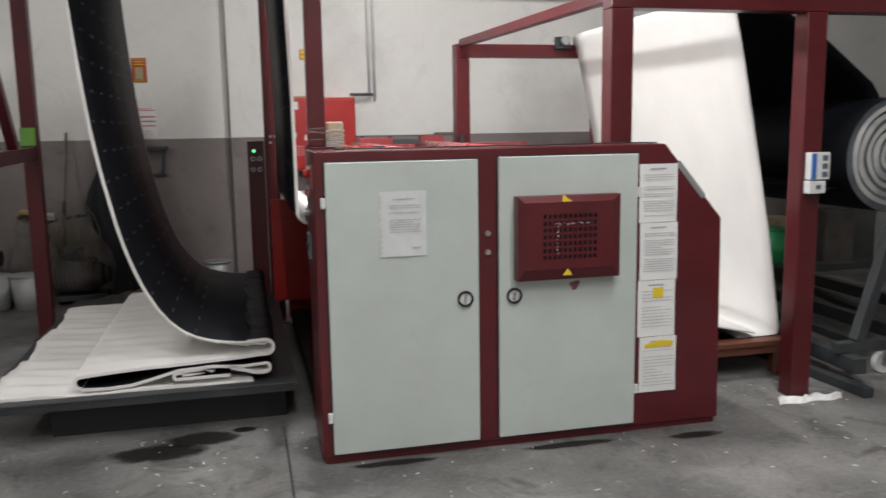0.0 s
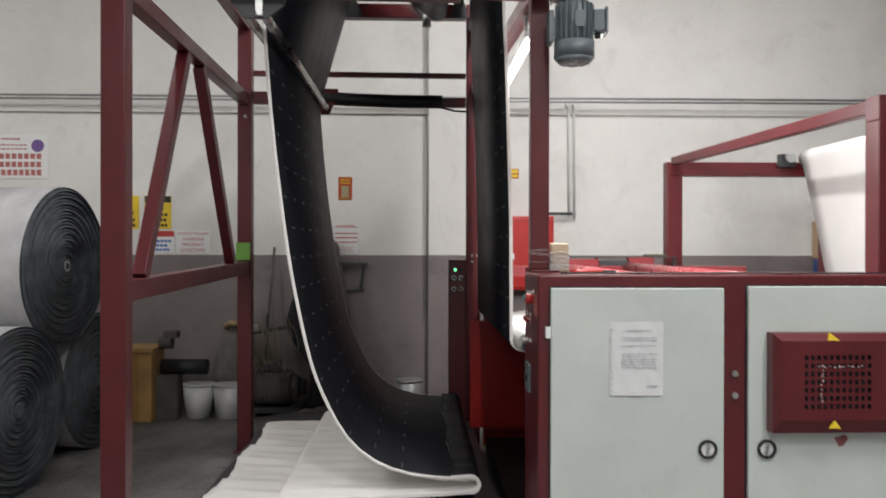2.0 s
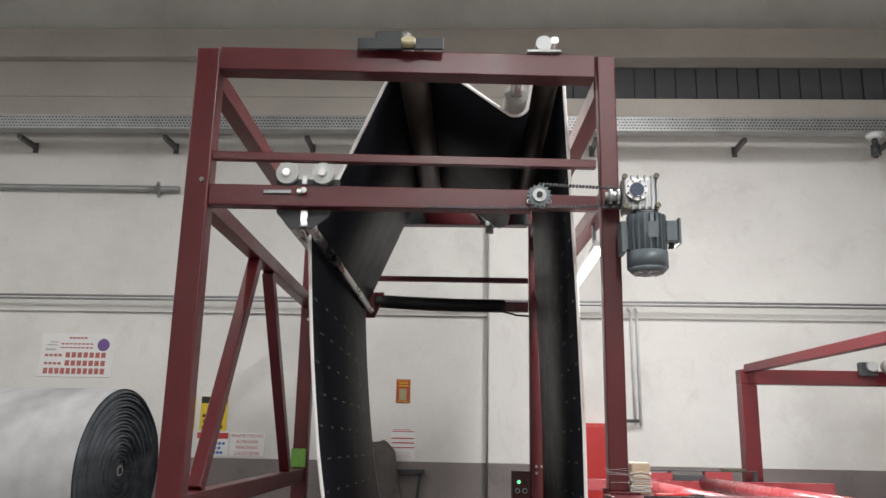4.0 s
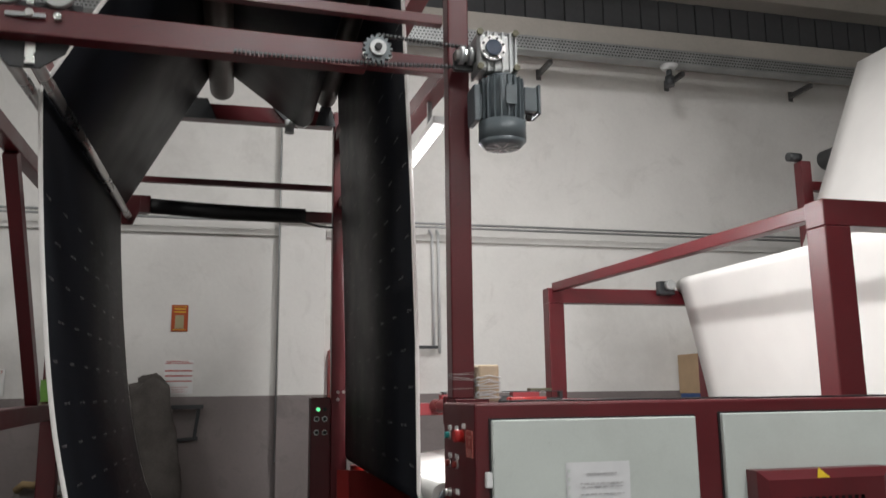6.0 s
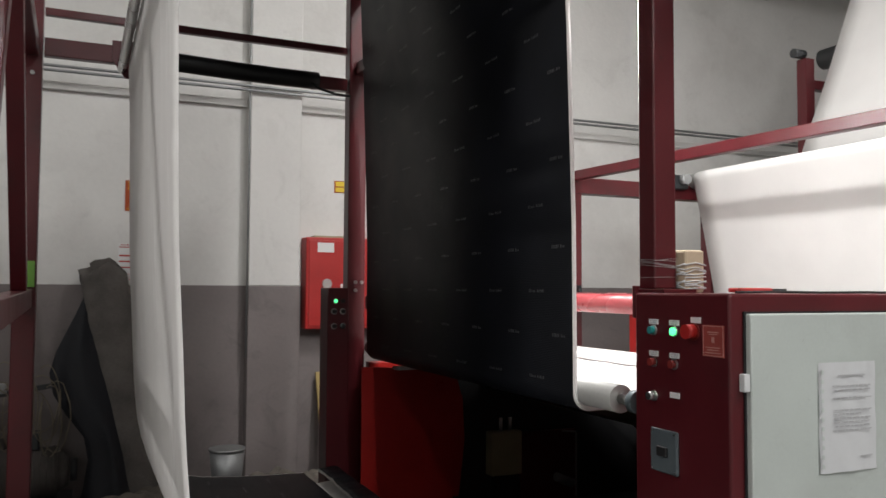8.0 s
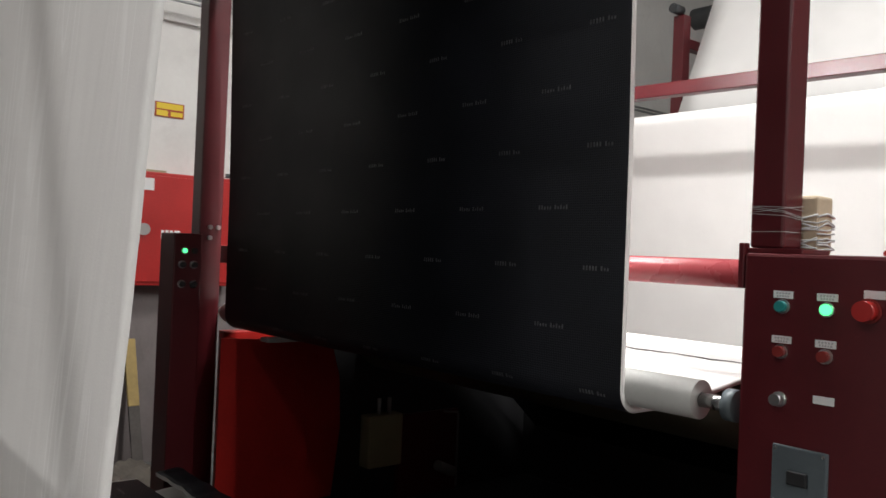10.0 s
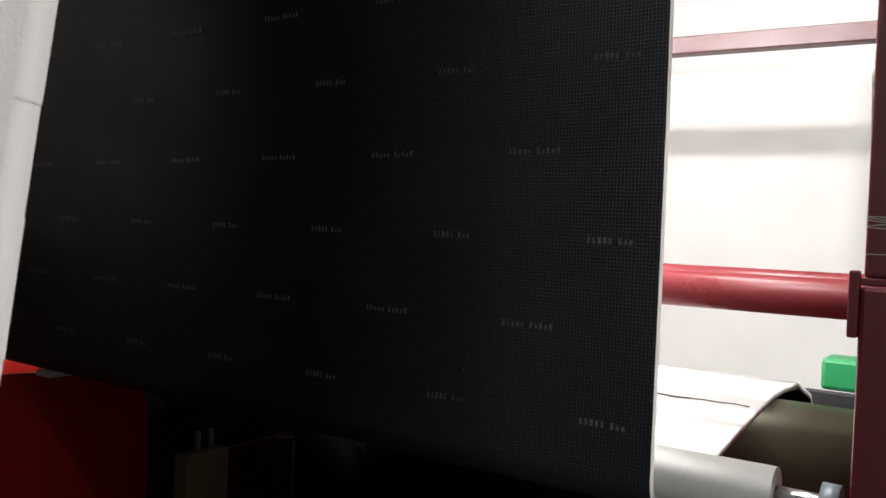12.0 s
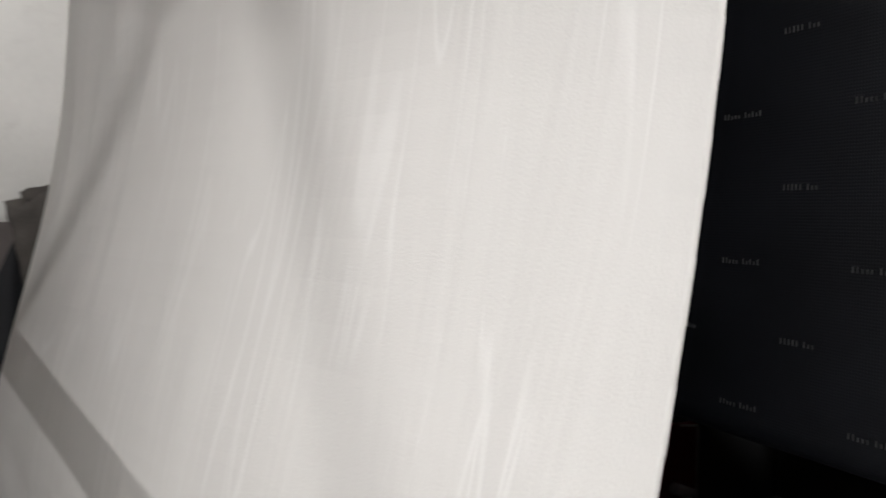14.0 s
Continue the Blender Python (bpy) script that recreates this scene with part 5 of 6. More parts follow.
def carpet_roll(parent, cx, cz, r, y0, y1, felt, endm, seed, core=0.03, turns=11, hub=None):
    """A roll along y with a spiral of layers on its near end."""
    rnd = random.Random(seed)
    bm = B()
    n, L = 56, 8
    ph = [rnd.uniform(0, 6.28) for _ in range(4)]

    def rad(a):
        return r * (1 + 0.012 * math.sin(2 * a + ph[0]) + 0.008 * math.sin(3 * a + ph[1]))
    rings = [[bm.verts.new((cx + rad(2 * math.pi * i / n) * math.cos(2 * math.pi * i / n), y0 + (y1 - y0) * j / L, cz + rad(2 * math.pi * i / n) * math.sin(2 * math.pi * i / n))) for i in range(n)] for j in range(L + 1)]
    for a, b in zip(rings, rings[1:]):
        for i in range(n):
            bm.faces.new((a[i], a[(i + 1) % n], b[(i + 1) % n], b[i])).smooth = True
    bm.faces.new(rings[-1])
    part("wrap", bm, felt, parent)
    # the spiral end: ridges and grooves
    bm = B()
    m_ = turns * 2
    prevr = None
    for k in range(m_ + 1):
        rr = core + (r - core) * (1 - k / m_)
        dy = (0.0 if k % 2 == 0 else 0.012) + 0.006 * math.sin(k * 1.7 + ph[2])
        ring = []
        for i in range(n):
            a = 2 * math.pi * i / n
            sp = rr - (r - core) / turns * (i / n) * (0.0 if k in (0, m_) else 0.5)
            q = sp * (rad(a) / r) if k else rad(a)
            ring.append(bm.verts.new((cx + q * math.cos(a), y0 - (0.0 if k == 0 else 0.012) + dy + 0.004 * math.sin(a * 5 + k), cz + q * math.sin(a))))
        if prevr:
            for i in range(n):
                bm.faces.new((prevr[i], prevr[(i + 1) % n], ring[(i + 1) % n], ring[i])).material_index = k % 2
        prevr = ring
    bm.faces.new(prevr)
    part("spiral_end", bm, endm, parent)
    rodpart("core_tube", parent, hub or CARD, (cx, y0 - 0.012, cz), (cx, y0 + 0.1, cz), core * 0.8, 16, "cardboard core tube")
    # black disc in place of the shaded bore of the core
    bm = B()
    rod(bm, (cx, y0 - 0.0135, cz), (cx, y0 - 0.0125, cz), core * 0.55, 14)
    part("core_hole", bm, BLACK, parent)


carpet_roll(froll, 4.32, 1.42, 0.39, 4.62, 7.0, BLACKFELT, [mat("pale_roll_edge", (0.42, 0.42, 0.41), 0.9, 0, 0.2, 9, 120, 0.5, 0.003), DARKFELT], 3, 0.06, 6, GREYFELT)
trol = thing("roll_trolley", "dark steel roll trolley with castor wheels", "trolley")
for xx, dx in ((3.88, 0.12), (4.66, 0.04), (5.42, 0.04)):
    barpart("base_rail", trol, DARKSTEEL, (xx - dx, 4.2, 0.13), (xx + dx, 7.6, 0.13), 0.09, 0.10)
for yy in (4.36, 6.9):
    barpart("cross_rail", trol, DARKSTEEL, (3.70, yy, 0.215), (6.2, yy, 0.215), 0.07, 0.07)
    barpart("leg", trol, DARKSTEEL, (3.86, yy, 0.251), (4.2, yy, 1.36), 0.075, 0.07)
    barpart("leg", trol, DARKSTEEL, (5.0, yy, 0.251), (4.45, yy, 1.36), 0.075, 0.07)
    rodpart("cradle", trol, STEEL, (4.33, yy - 0.04, 1.41), (4.33, yy + 0.3, 1.41), 0.03, 12)
    barpart("cradle_bar", trol, DARKSTEEL, (4.16, yy, 1.38), (4.49, yy, 1.38), 0.06, 0.05)
for xx, yy in ((4.12, 4.42), (5.6, 4.4), (4.12, 7.0), (5.6, 7.0)):
    rodpart("castor", trol, PLASTICW, (xx, yy - 0.022, 0.068), (xx, yy + 0.022, 0.068), 0.068, 20, "white castor wheel")
    rodpart("castor_hub", trol, STEEL, (xx, yy - 0.028, 0.068), (xx, yy + 0.028, 0.068), 0.022, 12)
    boxpart("castor_fork", trol, STEEL, xx - 0.02, xx + 0.02, yy - 0.036, yy - 0.029, 0.06, 0.179, 0.002)
for k in range(3):
    st = thing("steel_rail", "long dark steel rail lying on the floor", "rail", "rails on the floor")
    barpart("bar", st, DARKSTEEL, (3.66 + 0.75 * k, 4.0 + 0.85 * k, 0.031), (3.44 + 1.1 * k, 7.7, 0.031), 0.07, 0.06)
pp = thing("crumpled_paper", "crumpled white paper lying round the foot of the post", "paper")
bm = B()
rnd = random.Random(3)
gp = [[bm.verts.new((3.07 + 0.44 * i / 14 + 0.05 * j / 5, 4.035 + 0.09 * j / 5 + 0.012 * math.sin(i), 0.003 + rnd.uniform(0.0, 0.028) * (0 < j < 5))) for j in range(6)] for i in range(15)]
for i in range(14):
    for j in range(5):
        bm.faces.new((gp[i][j], gp[i + 1][j], gp[i + 1][j + 1], gp[i][j + 1]))
part("sheet", bm, PAPER, pp)
can = thing("green_drum", "green plastic drum standing by the wall", "drum")
bm = B()
rod(bm, (5.92, 8.1, 0.0), (5.92, 8.1, 0.43), 0.145, 24)
rod(bm, (5.92, 8.1, 0.43), (5.92, 8.1, 0.47), 0.145, 24, 0, 0.12)
part("body", bm, GREENP, can)
for xx, ww, hh, mm in ((6.09, 0.28, 0.54, BEIGE), (6.7, 0.4, 0.6, SACK), (7.4, 0.5, 0.9, GALV)):
    cb = thing("carton", "dusty carton standing near the hall wall", "box")
    boxpart("body", cb, mm, xx, xx + ww, 8.2, 8.6, 0.0, hh, 0.01)

# ---- rolls beside the frame ----
for cy, cz, r, x0 in ((6.66, 1.52, 0.595, -2.8), (5.93, 0.57, 0.57, -2.8), (7.28, 0.56, 0.56, -2.8)):
    rl = thing("carpet_roll", "large grey felt carpet roll with dark spiral end, stacked", "carpet roll", "stacked carpet rolls")
    carpet_roll(rl, 0, 0, r, 0.0, 3.2, GREYFELT, [DARKFELT, EDGEFELT], int(cy * 10), 0.05, 22, GREYFELT)
    rl.matrix_world = pose(x0, cy, cz, 0, 0, 84)

# ---- things by the back wall ----


def sign(name, label, x0, x1, z0, z1, m, y=WY):
    s_ = thing(name, label, "sign")
    boxpart("board", s_, m, x0, x1, y - 0.008, y - 0.0005, z0, z1, 0.001)
    return s_


def bars(parent, m, rects, y=WY - 0.0085, name="print"):
    bm = B()
    for a, b, c, d in rects:
        box(bm, a, b, y - 0.0006, y, c, d)
    return tagged(part(name, bm, m, parent), kind="stuff")


def word_rects(x0, x1, z0, z1, n, gap=0.25):
    w = (x1 - x0) / n
    return [(x0 + i * w, x0 + (i + 1 - gap) * w, z0, z1) for i in range(n)]


FADEDRED = mat("faded_red_ink", (0.40, 0.12, 0.11), 0.6, 0, 0.1, 20, 90, 0)
s_ = sign("phone_sign", "white sign with red contact lines and a purple badge", -4.71, -3.942, 2.365, 2.815, PAPER)
bars(s_, FADEDRED, word_rects(-4.66, -4.0, 2.395, 2.455, 11) + word_rects(-4.44, -4.0, 2.48, 2.535, 7) + word_rects(-4.44, -4.0, 2.565, 2.62, 7) + word_rects(-4.66, -4.47, 2.49, 2.515, 4) + word_rects(-4.66, -4.47, 2.575, 2.60, 4), name="print")
bars(s_, FADEDRED, word_rects(-4.5, -4.15, 2.66, 2.675, 8) + word_rects(-4.5, -4.15, 2.70, 2.715, 8) + word_rects(-4.42, -4.22, 2.76, 2.78, 5), name="print")
bm = B()
rod(bm, (-4.05, WY - 0.0085, 2.70), (-4.05, WY - 0.0095, 2.70), 0.065, 24)
part("badge", bm, PURPLE, s_)
bars(s_, INK, [(-4.66, -4.55, 2.64, 2.655), (-4.65, -4.54, 2.69, 2.70), (-4.62, -4.53, 2.72, 2.73)], name="emblem")
s_ = sign("warning_sign", "yellow warning sign with black lettering on the wall", -2.965, -2.69, 1.85, 2.19, YELLOW)
bars(s_, BLACK, [(-2.962, -2.693, 2.12, 2.187)] + word_rects(-2.94, -2.72, 1.87, 1.90, 6) + word_rects(-2.93, -2.73, 1.925, 1.955, 5) + word_rects(-2.94, -2.72, 1.98, 2.01, 6) + word_rects(-2.90, -2.76, 2.04, 2.07, 4))
s_ = sign("warning_sign", "yellow warning sign with a black triangle on the wall", -3.25, -3.02, 1.85, 2.19, YELLOW)
bars(s_, BLACK, word_rects(-3.23, -3.05, 1.87, 1.90, 5) + word_rects(-3.23, -3.05, 1.925, 1.955, 5) + word_rects(-3.22, -3.06, 2.0, 2.03, 3))
s_ = sign("safety_notice", "white safety notice with red heading and blue field", -2.985, -2.655, 1.60, 1.832, PAPER)
bars(s_, REDINK, [(-2.98, -2.66, 1.768, 1.828)])
bars(s_, BLUEINK, word_rects(-2.96, -2.68, 1.71, 1.735, 7) + word_rects(-2.93, -2.72, 1.665, 1.69, 5) + word_rects(-2.95, -2.7, 1.62, 1.645, 7))
s_ = sign("safety_notice", "white notice with dark red capital lettering", -2.64, -2.288, 1.60, 1.83, PAPER)


def words(parent, text, x, z, size, m, y=WY - 0.0092):
    c = bpy.data.curves.new("lettering", "FONT")
    c.body, c.size, c.align_x, c.align_y, c.extrude = text, size, "CENTER", "CENTER", 0.0004
    c.materials.append(m)
    tmp = new("lettering", c)
    me = bpy.data.meshes.new_from_object(tmp.evaluated_get(bpy.context.evaluated_depsgraph_get()))
    bpy.data.objects.remove(tmp)
    o = new("lettering", me)
    if not me.materials:
        me.materials.append(m)
    o.matrix_world = pose(x, y, z, 90, 0, 0)
    o.parent = parent
    return o


for i, tx in enumerate(("EMN\u0130YET TE\u00c7H\u0130Z\u0130", "ALMADAN", "MAK\u0130NAYI", "\u00c7ALI\u015eTIRMA")):
    words(s_, tx, -2.464, 1.80 - i * 0.057, 0.046 if i else 0.038, REDINK)
s_ = sign("fire_sign", "orange-red fire hose sign with a cream pictogram", -0.967, -0.825, 2.155, 2.393, ORANGE)
bars(s_, YELLOW, [(-0.955, -0.837, 2.168, 2.172), (-0.955, -0.837, 2.376, 2.38), (-0.945, -0.847, 2.352, 2.36), (-0.945, -0.847, 2.325, 2.333)])
bars(s_, BEIGE, [(-0.935, -0.86, 2.19, 2.30), (-0.94, -0.855, 2.18, 2.189)], name="pictogram")
s_ = sign("notice_paper", "faded white notice with thin red lines on the wall", -1.008, -0.762, 1.60, 1.90, PAPER)
bars(s_, REDINK, [(-1.0, -0.77, 1.868, 1.876), (-1.0, -0.77, 1.80, 1.812), (-1.0, -0.77, 1.755, 1.767), (-1.0, -0.77, 1.71, 1.72)] + word_rects(-0.99, -0.8, 1.885, 1.893, 9) + word_rects(-0.99, -0.8, 1.66, 1.664, 12) + word_rects(-0.99, -0.82, 1.64, 1.644, 12) + word_rects(-0.99, -0.8, 1.62, 1.624, 12))
s_ = sign("fire_sign", "small yellow and orange fire cabinet sign on the wall", 0.71, 0.915, 2.385, 2.487, ORANGE)
bars(s_, YELLOW, [(0.72, 0.905, 2.44, 2.48), (0.72, 0.80, 2.392, 2.43)] + [(0.82, 0.905, 2.395, 2.425)])

hose = thing("fire_hose_cabinet", "red steel fire hose cabinet on the wall", "cabinet")
boxpart("body", hose, RED, 0.428, 1.258, 8.745, WY - 0.004, 1.225, 1.985, 0.008)
boxpart("door", hose, RED, 0.45, 1.236, 8.733, 8.7445, 1.25, 1.96, 0.004)
boxpart("sticker", hose, PAPER, 0.52, 0.66, 8.7305, 8.7325, 1.86, 1.94, 0)
rodpart("latch", hose, STEEL, (0.60, 8.71, 1.60), (0.60, 8.7325, 1.60), 0.04, 16)
bars(hose, PAPER, [(0.72, 0.74, 1.54, 1.6), (0.75, 0.77, 1.54, 1.6), (0.78, 0.80, 1.54, 1.6), (0.81, 0.85, 1.54, 1.6)], 8.7325, "print")
hl = thing("hose_cabinet_top", "dusty paper lying on the fire hose cabinet", "paper")
boxpart("sheet", hl, BEIGE, 0.5, 0.75, 8.76, 8.88, 1.9855, 2.0, 0.002)
cond = thing("wall_conduit", "thin grey conduit pipes running along the wall", "pipe")
for zz in (3.165, 3.20):
    rodpart("pipe", cond, GALV, (-8.9, 8.77, zz), (10.9, 8.77, zz), 0.012, 10)
rodpart("pipe", cond, GALV, (-8.9, 8.88, 4.44), (-3.4, 8.88, 4.40), 0.035, 12)
for zz in (4.44,):
    for xx in (-5.6, -3.62):
        barpart("bracket", cond, GALV, (xx, 8.90, zz - 0.12), (xx + 0.02, 8.78, zz + 0.0), 0.03, 0.05, 0.002)
bm = B()
tube_path(bm, [(1.40, 8.88, 3.165), (1.43, 8.88, 3.1), (1.44, 8.88, 2.0)], 0.014, 10)
tube_path(bm, [(1.475, 8.88, 3.165), (1.49, 8.88, 3.1), (1.495, 8.88, 1.96)], 0.014, 10)
part("drop_pipe", bm, PLASTICW, cond)
boxpart("valve", cond, DARKSTEEL, 1.22, 1.47, 8.84, 8.865, 2.0, 2.03, 0.003)
bm = B()
tube_path(bm, [(-0.038, 8.80, 5.06), (-0.042, 8.80, 1.0)], 0.007, 8)
part("drop_pipe", bm, GALV, cond)
BRACKETG = mat("dull_grey_bracket", (0.10, 0.10, 0.10), 0.55, 0.2, 0.2, 6, 60, 0.1)
tray = thing("cable_tray", "perforated galvanised cable tray on wall brackets", "cable tray")
bm = B()
box(bm, -8.9, 10.9, 8.40, 8.404, 4.915, 5.067)
box(bm, -8.9, 10.9, 8.404, 8.545, 4.915, 4.919)
for i in range(0, 560):
    x = -8.9 + i * 0.035
    if x < 7:
        for r_ in range(4):
            o_ = 0.017 * (r_ % 2)
            box(bm, x + o_, x + o_ + 0.017, 8.398, 8.3995, 4.935 + 0.032 * r_, 4.948 + 0.032 * r_, 1)
part("tray", bm, [GALV, BLACK], tray)
for xx in (-6.6, -5.07, -3.49, -1.97, -0.45, 1.08, 2.61, 4.105, 5.68, 7.2):
    barpart("bracket", tray, BRACKETG, (xx, 8.915, 4.885), (xx, 8.56, 4.885), 0.045, 0.05, 0.003)
    boxpart("bracket_plate", tray, BRACKETG, xx - 0.028, xx + 0.028, 8.905, 8.9165, 4.82, 4.94, 0.002)
det = thing("lamp_fitting", "small grey fitting hanging under the cable tray", "fitting")
bm = B()
rod(bm, (3.887, 8.47, 4.9145), (3.887, 8.47, 4.865), 0.095, 24, 0, 0.06)
part("base", bm, PLASTICW, det, "round white base")
bm = B()
rod(bm, (3.887, 8.47, 4.8645), (3.887, 8.47, 4.80), 0.03, 16)
rod(bm, (3.887, 8.47, 4.80), (3.887, 8.47, 4.69), 0.045, 16, 0, 0.05)
part("stem", bm, DARKSTEEL, det, "dark sensor barrel")
shelf = thing("wall_bracket", "dark angle iron bracket on the grey wall", "bracket")
barpart("arm", shelf, DARKSTEEL, (-0.95, 8.86, 1.49), (-0.66, 8.86, 1.49), 0.05, 0.035)
barpart("stay", shelf, DARKSTEEL, (-0.70, 8.87, 1.472), (-0.73, 8.895, 1.22), 0.03, 0.03)
barpart("mount", shelf, DARKSTEEL, (-0.93, 8.9, 1.20), (-0.7, 8.9, 1.22), 0.03, 0.03)
lean = thing("carpet_roll", "dusty grey-brown carpet offcut leaning against the wall", "carpet roll")
bm = B()
rings = []
for k in range(31):
    a = k / 30
    w = 0.165 + 0.005 * math.sin(k * 0.9) + 0.004 * math.sin(k * 2.3)
    c = Vector((-0.83 - 0.285 * a, 8.43 + 0.36 * a, 0.02 + 1.70 * a))
    ring = []
    for q in range(24):
        an = 2 * math.pi * q / 24
        lift = 0.0 if k < 30 else 0.05 * math.sin(1.3 * math.cos(an) * 3 + 0.7) - 0.03 * (math.cos(an) < -0.6)
        ring.append(c + Vector((w * math.cos(an) * (1 + 0.05 * math.sin(3 * an + k * 0.4)), (0.075 + 0.008 * math.sin(k * 0.6 + 2 * an)) * math.sin(an), 0.02 * math.sin(an) + lift)))
    rings.append(ring)
loft(bm, rings)
part("roll", bm, SACK, lean, "", 0.0)
flap = B()
prism(flap, [(-1.20, 1.70), (-1.02, 1.70), (-1.03, 1.755), (-1.09, 1.775), (-1.17, 1.765), (-1.21, 1.74)], "y", 8.765, 8.785)
part("torn_flap", flap, SACK, lean)
tri = thing("dark_cloth", "navy cloth with its shadow in the colour, draped beside the leaning carpet offcut", "cloth")
# navy taken almost to black: the shadow lying there is part of the colour
NAVY = mat("shaded_navy_sheeting", (0.006, 0.007, 0.0105), 0.75, 0, 0.3, 7, 60, 0.25, 0.004)
bm = B()
rings = []
for k, (z, xl, xr) in enumerate(((0.0, -1.27, -0.88), (0.15, -1.22, -0.92), (0.35, -1.19, -0.955), (0.5, -1.22, -0.985), (0.66, -1.34, -1.015), (0.8, -1.425, -1.05), (0.95, -1.455, -1.085), (1.1, -1.415, -1.12), (1.22, -1.36, -1.15), (1.36, -1.295, -1.19), (1.47, -1.25, -1.22), (1.5, -1.24, -1.232))):
    ring = []
    for q in range(28):
        an = 2 * math.pi * q / 28
        d = (0.11 - 0.05 * z / 1.5) * (1 + 0.22 * math.sin(5 * an + k * 0.35) + 0.1 * math.sin(9 * an - k * 0.5)) * min(1.0, (xr - xl) / 0.1)
        ring.append(((xl + xr) / 2 + (xr - xl) / 2 * math.cos(an), 8.36 + 0.27 * z + d * math.sin(an), z))
    rings.append(ring)
loft(bm, rings)
part("drape", bm, NAVY, tri)
cov = thing("machine_cover", "dusty grey sacking draped over a machine part by the wall", "cover")
bm = B()
rings = []
for k in range(15):
    a = k / 14
    z = 0.05 + 0.83 * a
    w = 0.30 * (1 - 0.72 * a ** 1.5)
    rings.append([(-1.93 - 0.06 * a + w * math.cos(an) * (1 + 0.07 * math.sin(4 * an + k * 0.3) + 0.05 * math.sin(7 * an)), 8.68 + 0.16 * (1 - 0.6 * a) * math.sin(an) * (1 + 0.1 * math.sin(5 * an + k)), z + 0.015 * math.sin(3 * an + k)) for an in [2 * math.pi * q / 26 for q in range(26)]])
loft(bm, rings)
part("cloth", bm, mat("pale_dusty_sacking", (0.15, 0.135, 0.125), 0.9, 0, 0.3, 8, 80, 0.4, 0.004), cov)
bm = B()
tube_path(bm, [(-2.06, 8.6, 0.86), (-2.0, 8.55, 0.91), (-1.93, 8.55, 0.90), (-1.86, 8.6, 0.93)], 0.03, 8)
part("rag", bm, mat("yellowed_rag", (0.28, 0.2, 0.1), 0.9, 0, 0.3, 12, 80, 0.3, 0.003), cov, "yellowed rag on top")
bk = thing("bucket", "white plastic bucket on the floor", "bucket", "buckets")
bm = B()
rod(bm, (0, 0, 0), (0, 0, 0.31), 0.12, 24, 0, 0.15)
part("body", bm, PLASTICW, bk)
bm = B()
rod(bm, (0, 0, 0.3105), (0, 0, 0.33), 0.155, 24)
part("rim", bm, PLASTICW, bk)
bk.matrix_world = pose(-2.28, 8.45, 0)
copy_thing(bk, pose(-1.985, 8.42, 0) @ pose(0, 0, 0, 0, 0, 50))
cart = thing("wooden_crate", "pale wooden crate holding metal spare parts", "crate")
boxpart("box", cart, WOOD, -2.95, -2.66, 8.2, 8.6, 0.0, 0.66, 0.006)
boxpart("board", cart, WOOD, -2.97, -2.64, 8.18, 8.62, 0.6605, 0.70, 0.004)
for k in range(3):
    barpart("batten", cart, WOOD, (-2.95 + 0.14 * k, 8.19, 0.02), (-2.95 + 0.14 * k, 8.19, 0.655), 0.03, 0.018, 0.002)
sp = thing("machine_part", "black shaft with a rusty flange lying by the crate", "machine part")
rodpart("shaft", sp, BLACK, (-2.62, 8.4, 0.5), (-2.18, 8.38, 0.5), 0.075, 18)
rodpart("flange", sp, SACK, (-2.64, 8.4, 0.74), (-2.52, 8.4, 0.74), 0.07, 10)
boxpart("foot", sp, SACK, -2.655, -2.45, 8.3, 8.5, 0.0, 0.43, 0.01)
boxpart("cap", sp, SACK, -2.60, -2.46, 8.34, 8.46, 0.78, 0.85, 0.012)
tool = thing("old_motor", "dusty old electric motor with loops of loose wire", "motor")
bm = B()
rod(bm, (-1.76, 8.55, 0.27), (-1.38, 8.55, 0.27), 0.17, 28)
rod(bm, (-1.38, 8.55, 0.27), (-1.31, 8.55, 0.27), 0.15, 28, 0, 0.10)
part("housing", bm, SACK, tool)
for k in range(9):
    rodpart("cooling_ring", tool, SACK, (-1.73 + 0.04 * k, 8.55, 0.27), (-1.722 + 0.04 * k, 8.55, 0.27), 0.178, 28)
boxpart("base", tool, DARKSTEEL, -1.80, -1.28, 8.40, 8.72, 0.04, 0.095, 0.006)
for xx in (-1.78, -1.36):
    boxpart("skid", tool, SACK, xx, xx + 0.06, 8.42, 8.70, 0.0, 0.0395, 0.004)
boxpart("terminal_box", tool, DARKSTEEL, -1.66, -1.50, 8.47, 8.63, 0.435, 0.55, 0.01)
rodpart("pulley", tool, DARKSTEEL, (-1.30, 8.55, 0.27), (-1.255, 8.55, 0.27), 0.08, 20)
barpart("mast", tool, DARKSTEEL, (-1.67, 8.60, 0.55), (-1.64, 8.62, 1.0), 0.03, 0.03, 0.003)
barpart("mast_arm", tool, DARKSTEEL, (-1.82, 8.61, 0.80), (-1.44, 8.61, 0.86), 0.03, 0.035, 0.003)
boxpart("gauge", tool, GALV, -1.80, -1.72, 8.56, 8.62, 0.82, 0.89, 0.006)
WIREM = mat("dull_wire", (0.2, 0.17, 0.12), 0.5, 0.3, 0.2, 8, 60, 0.05)
rw = random.Random(8)
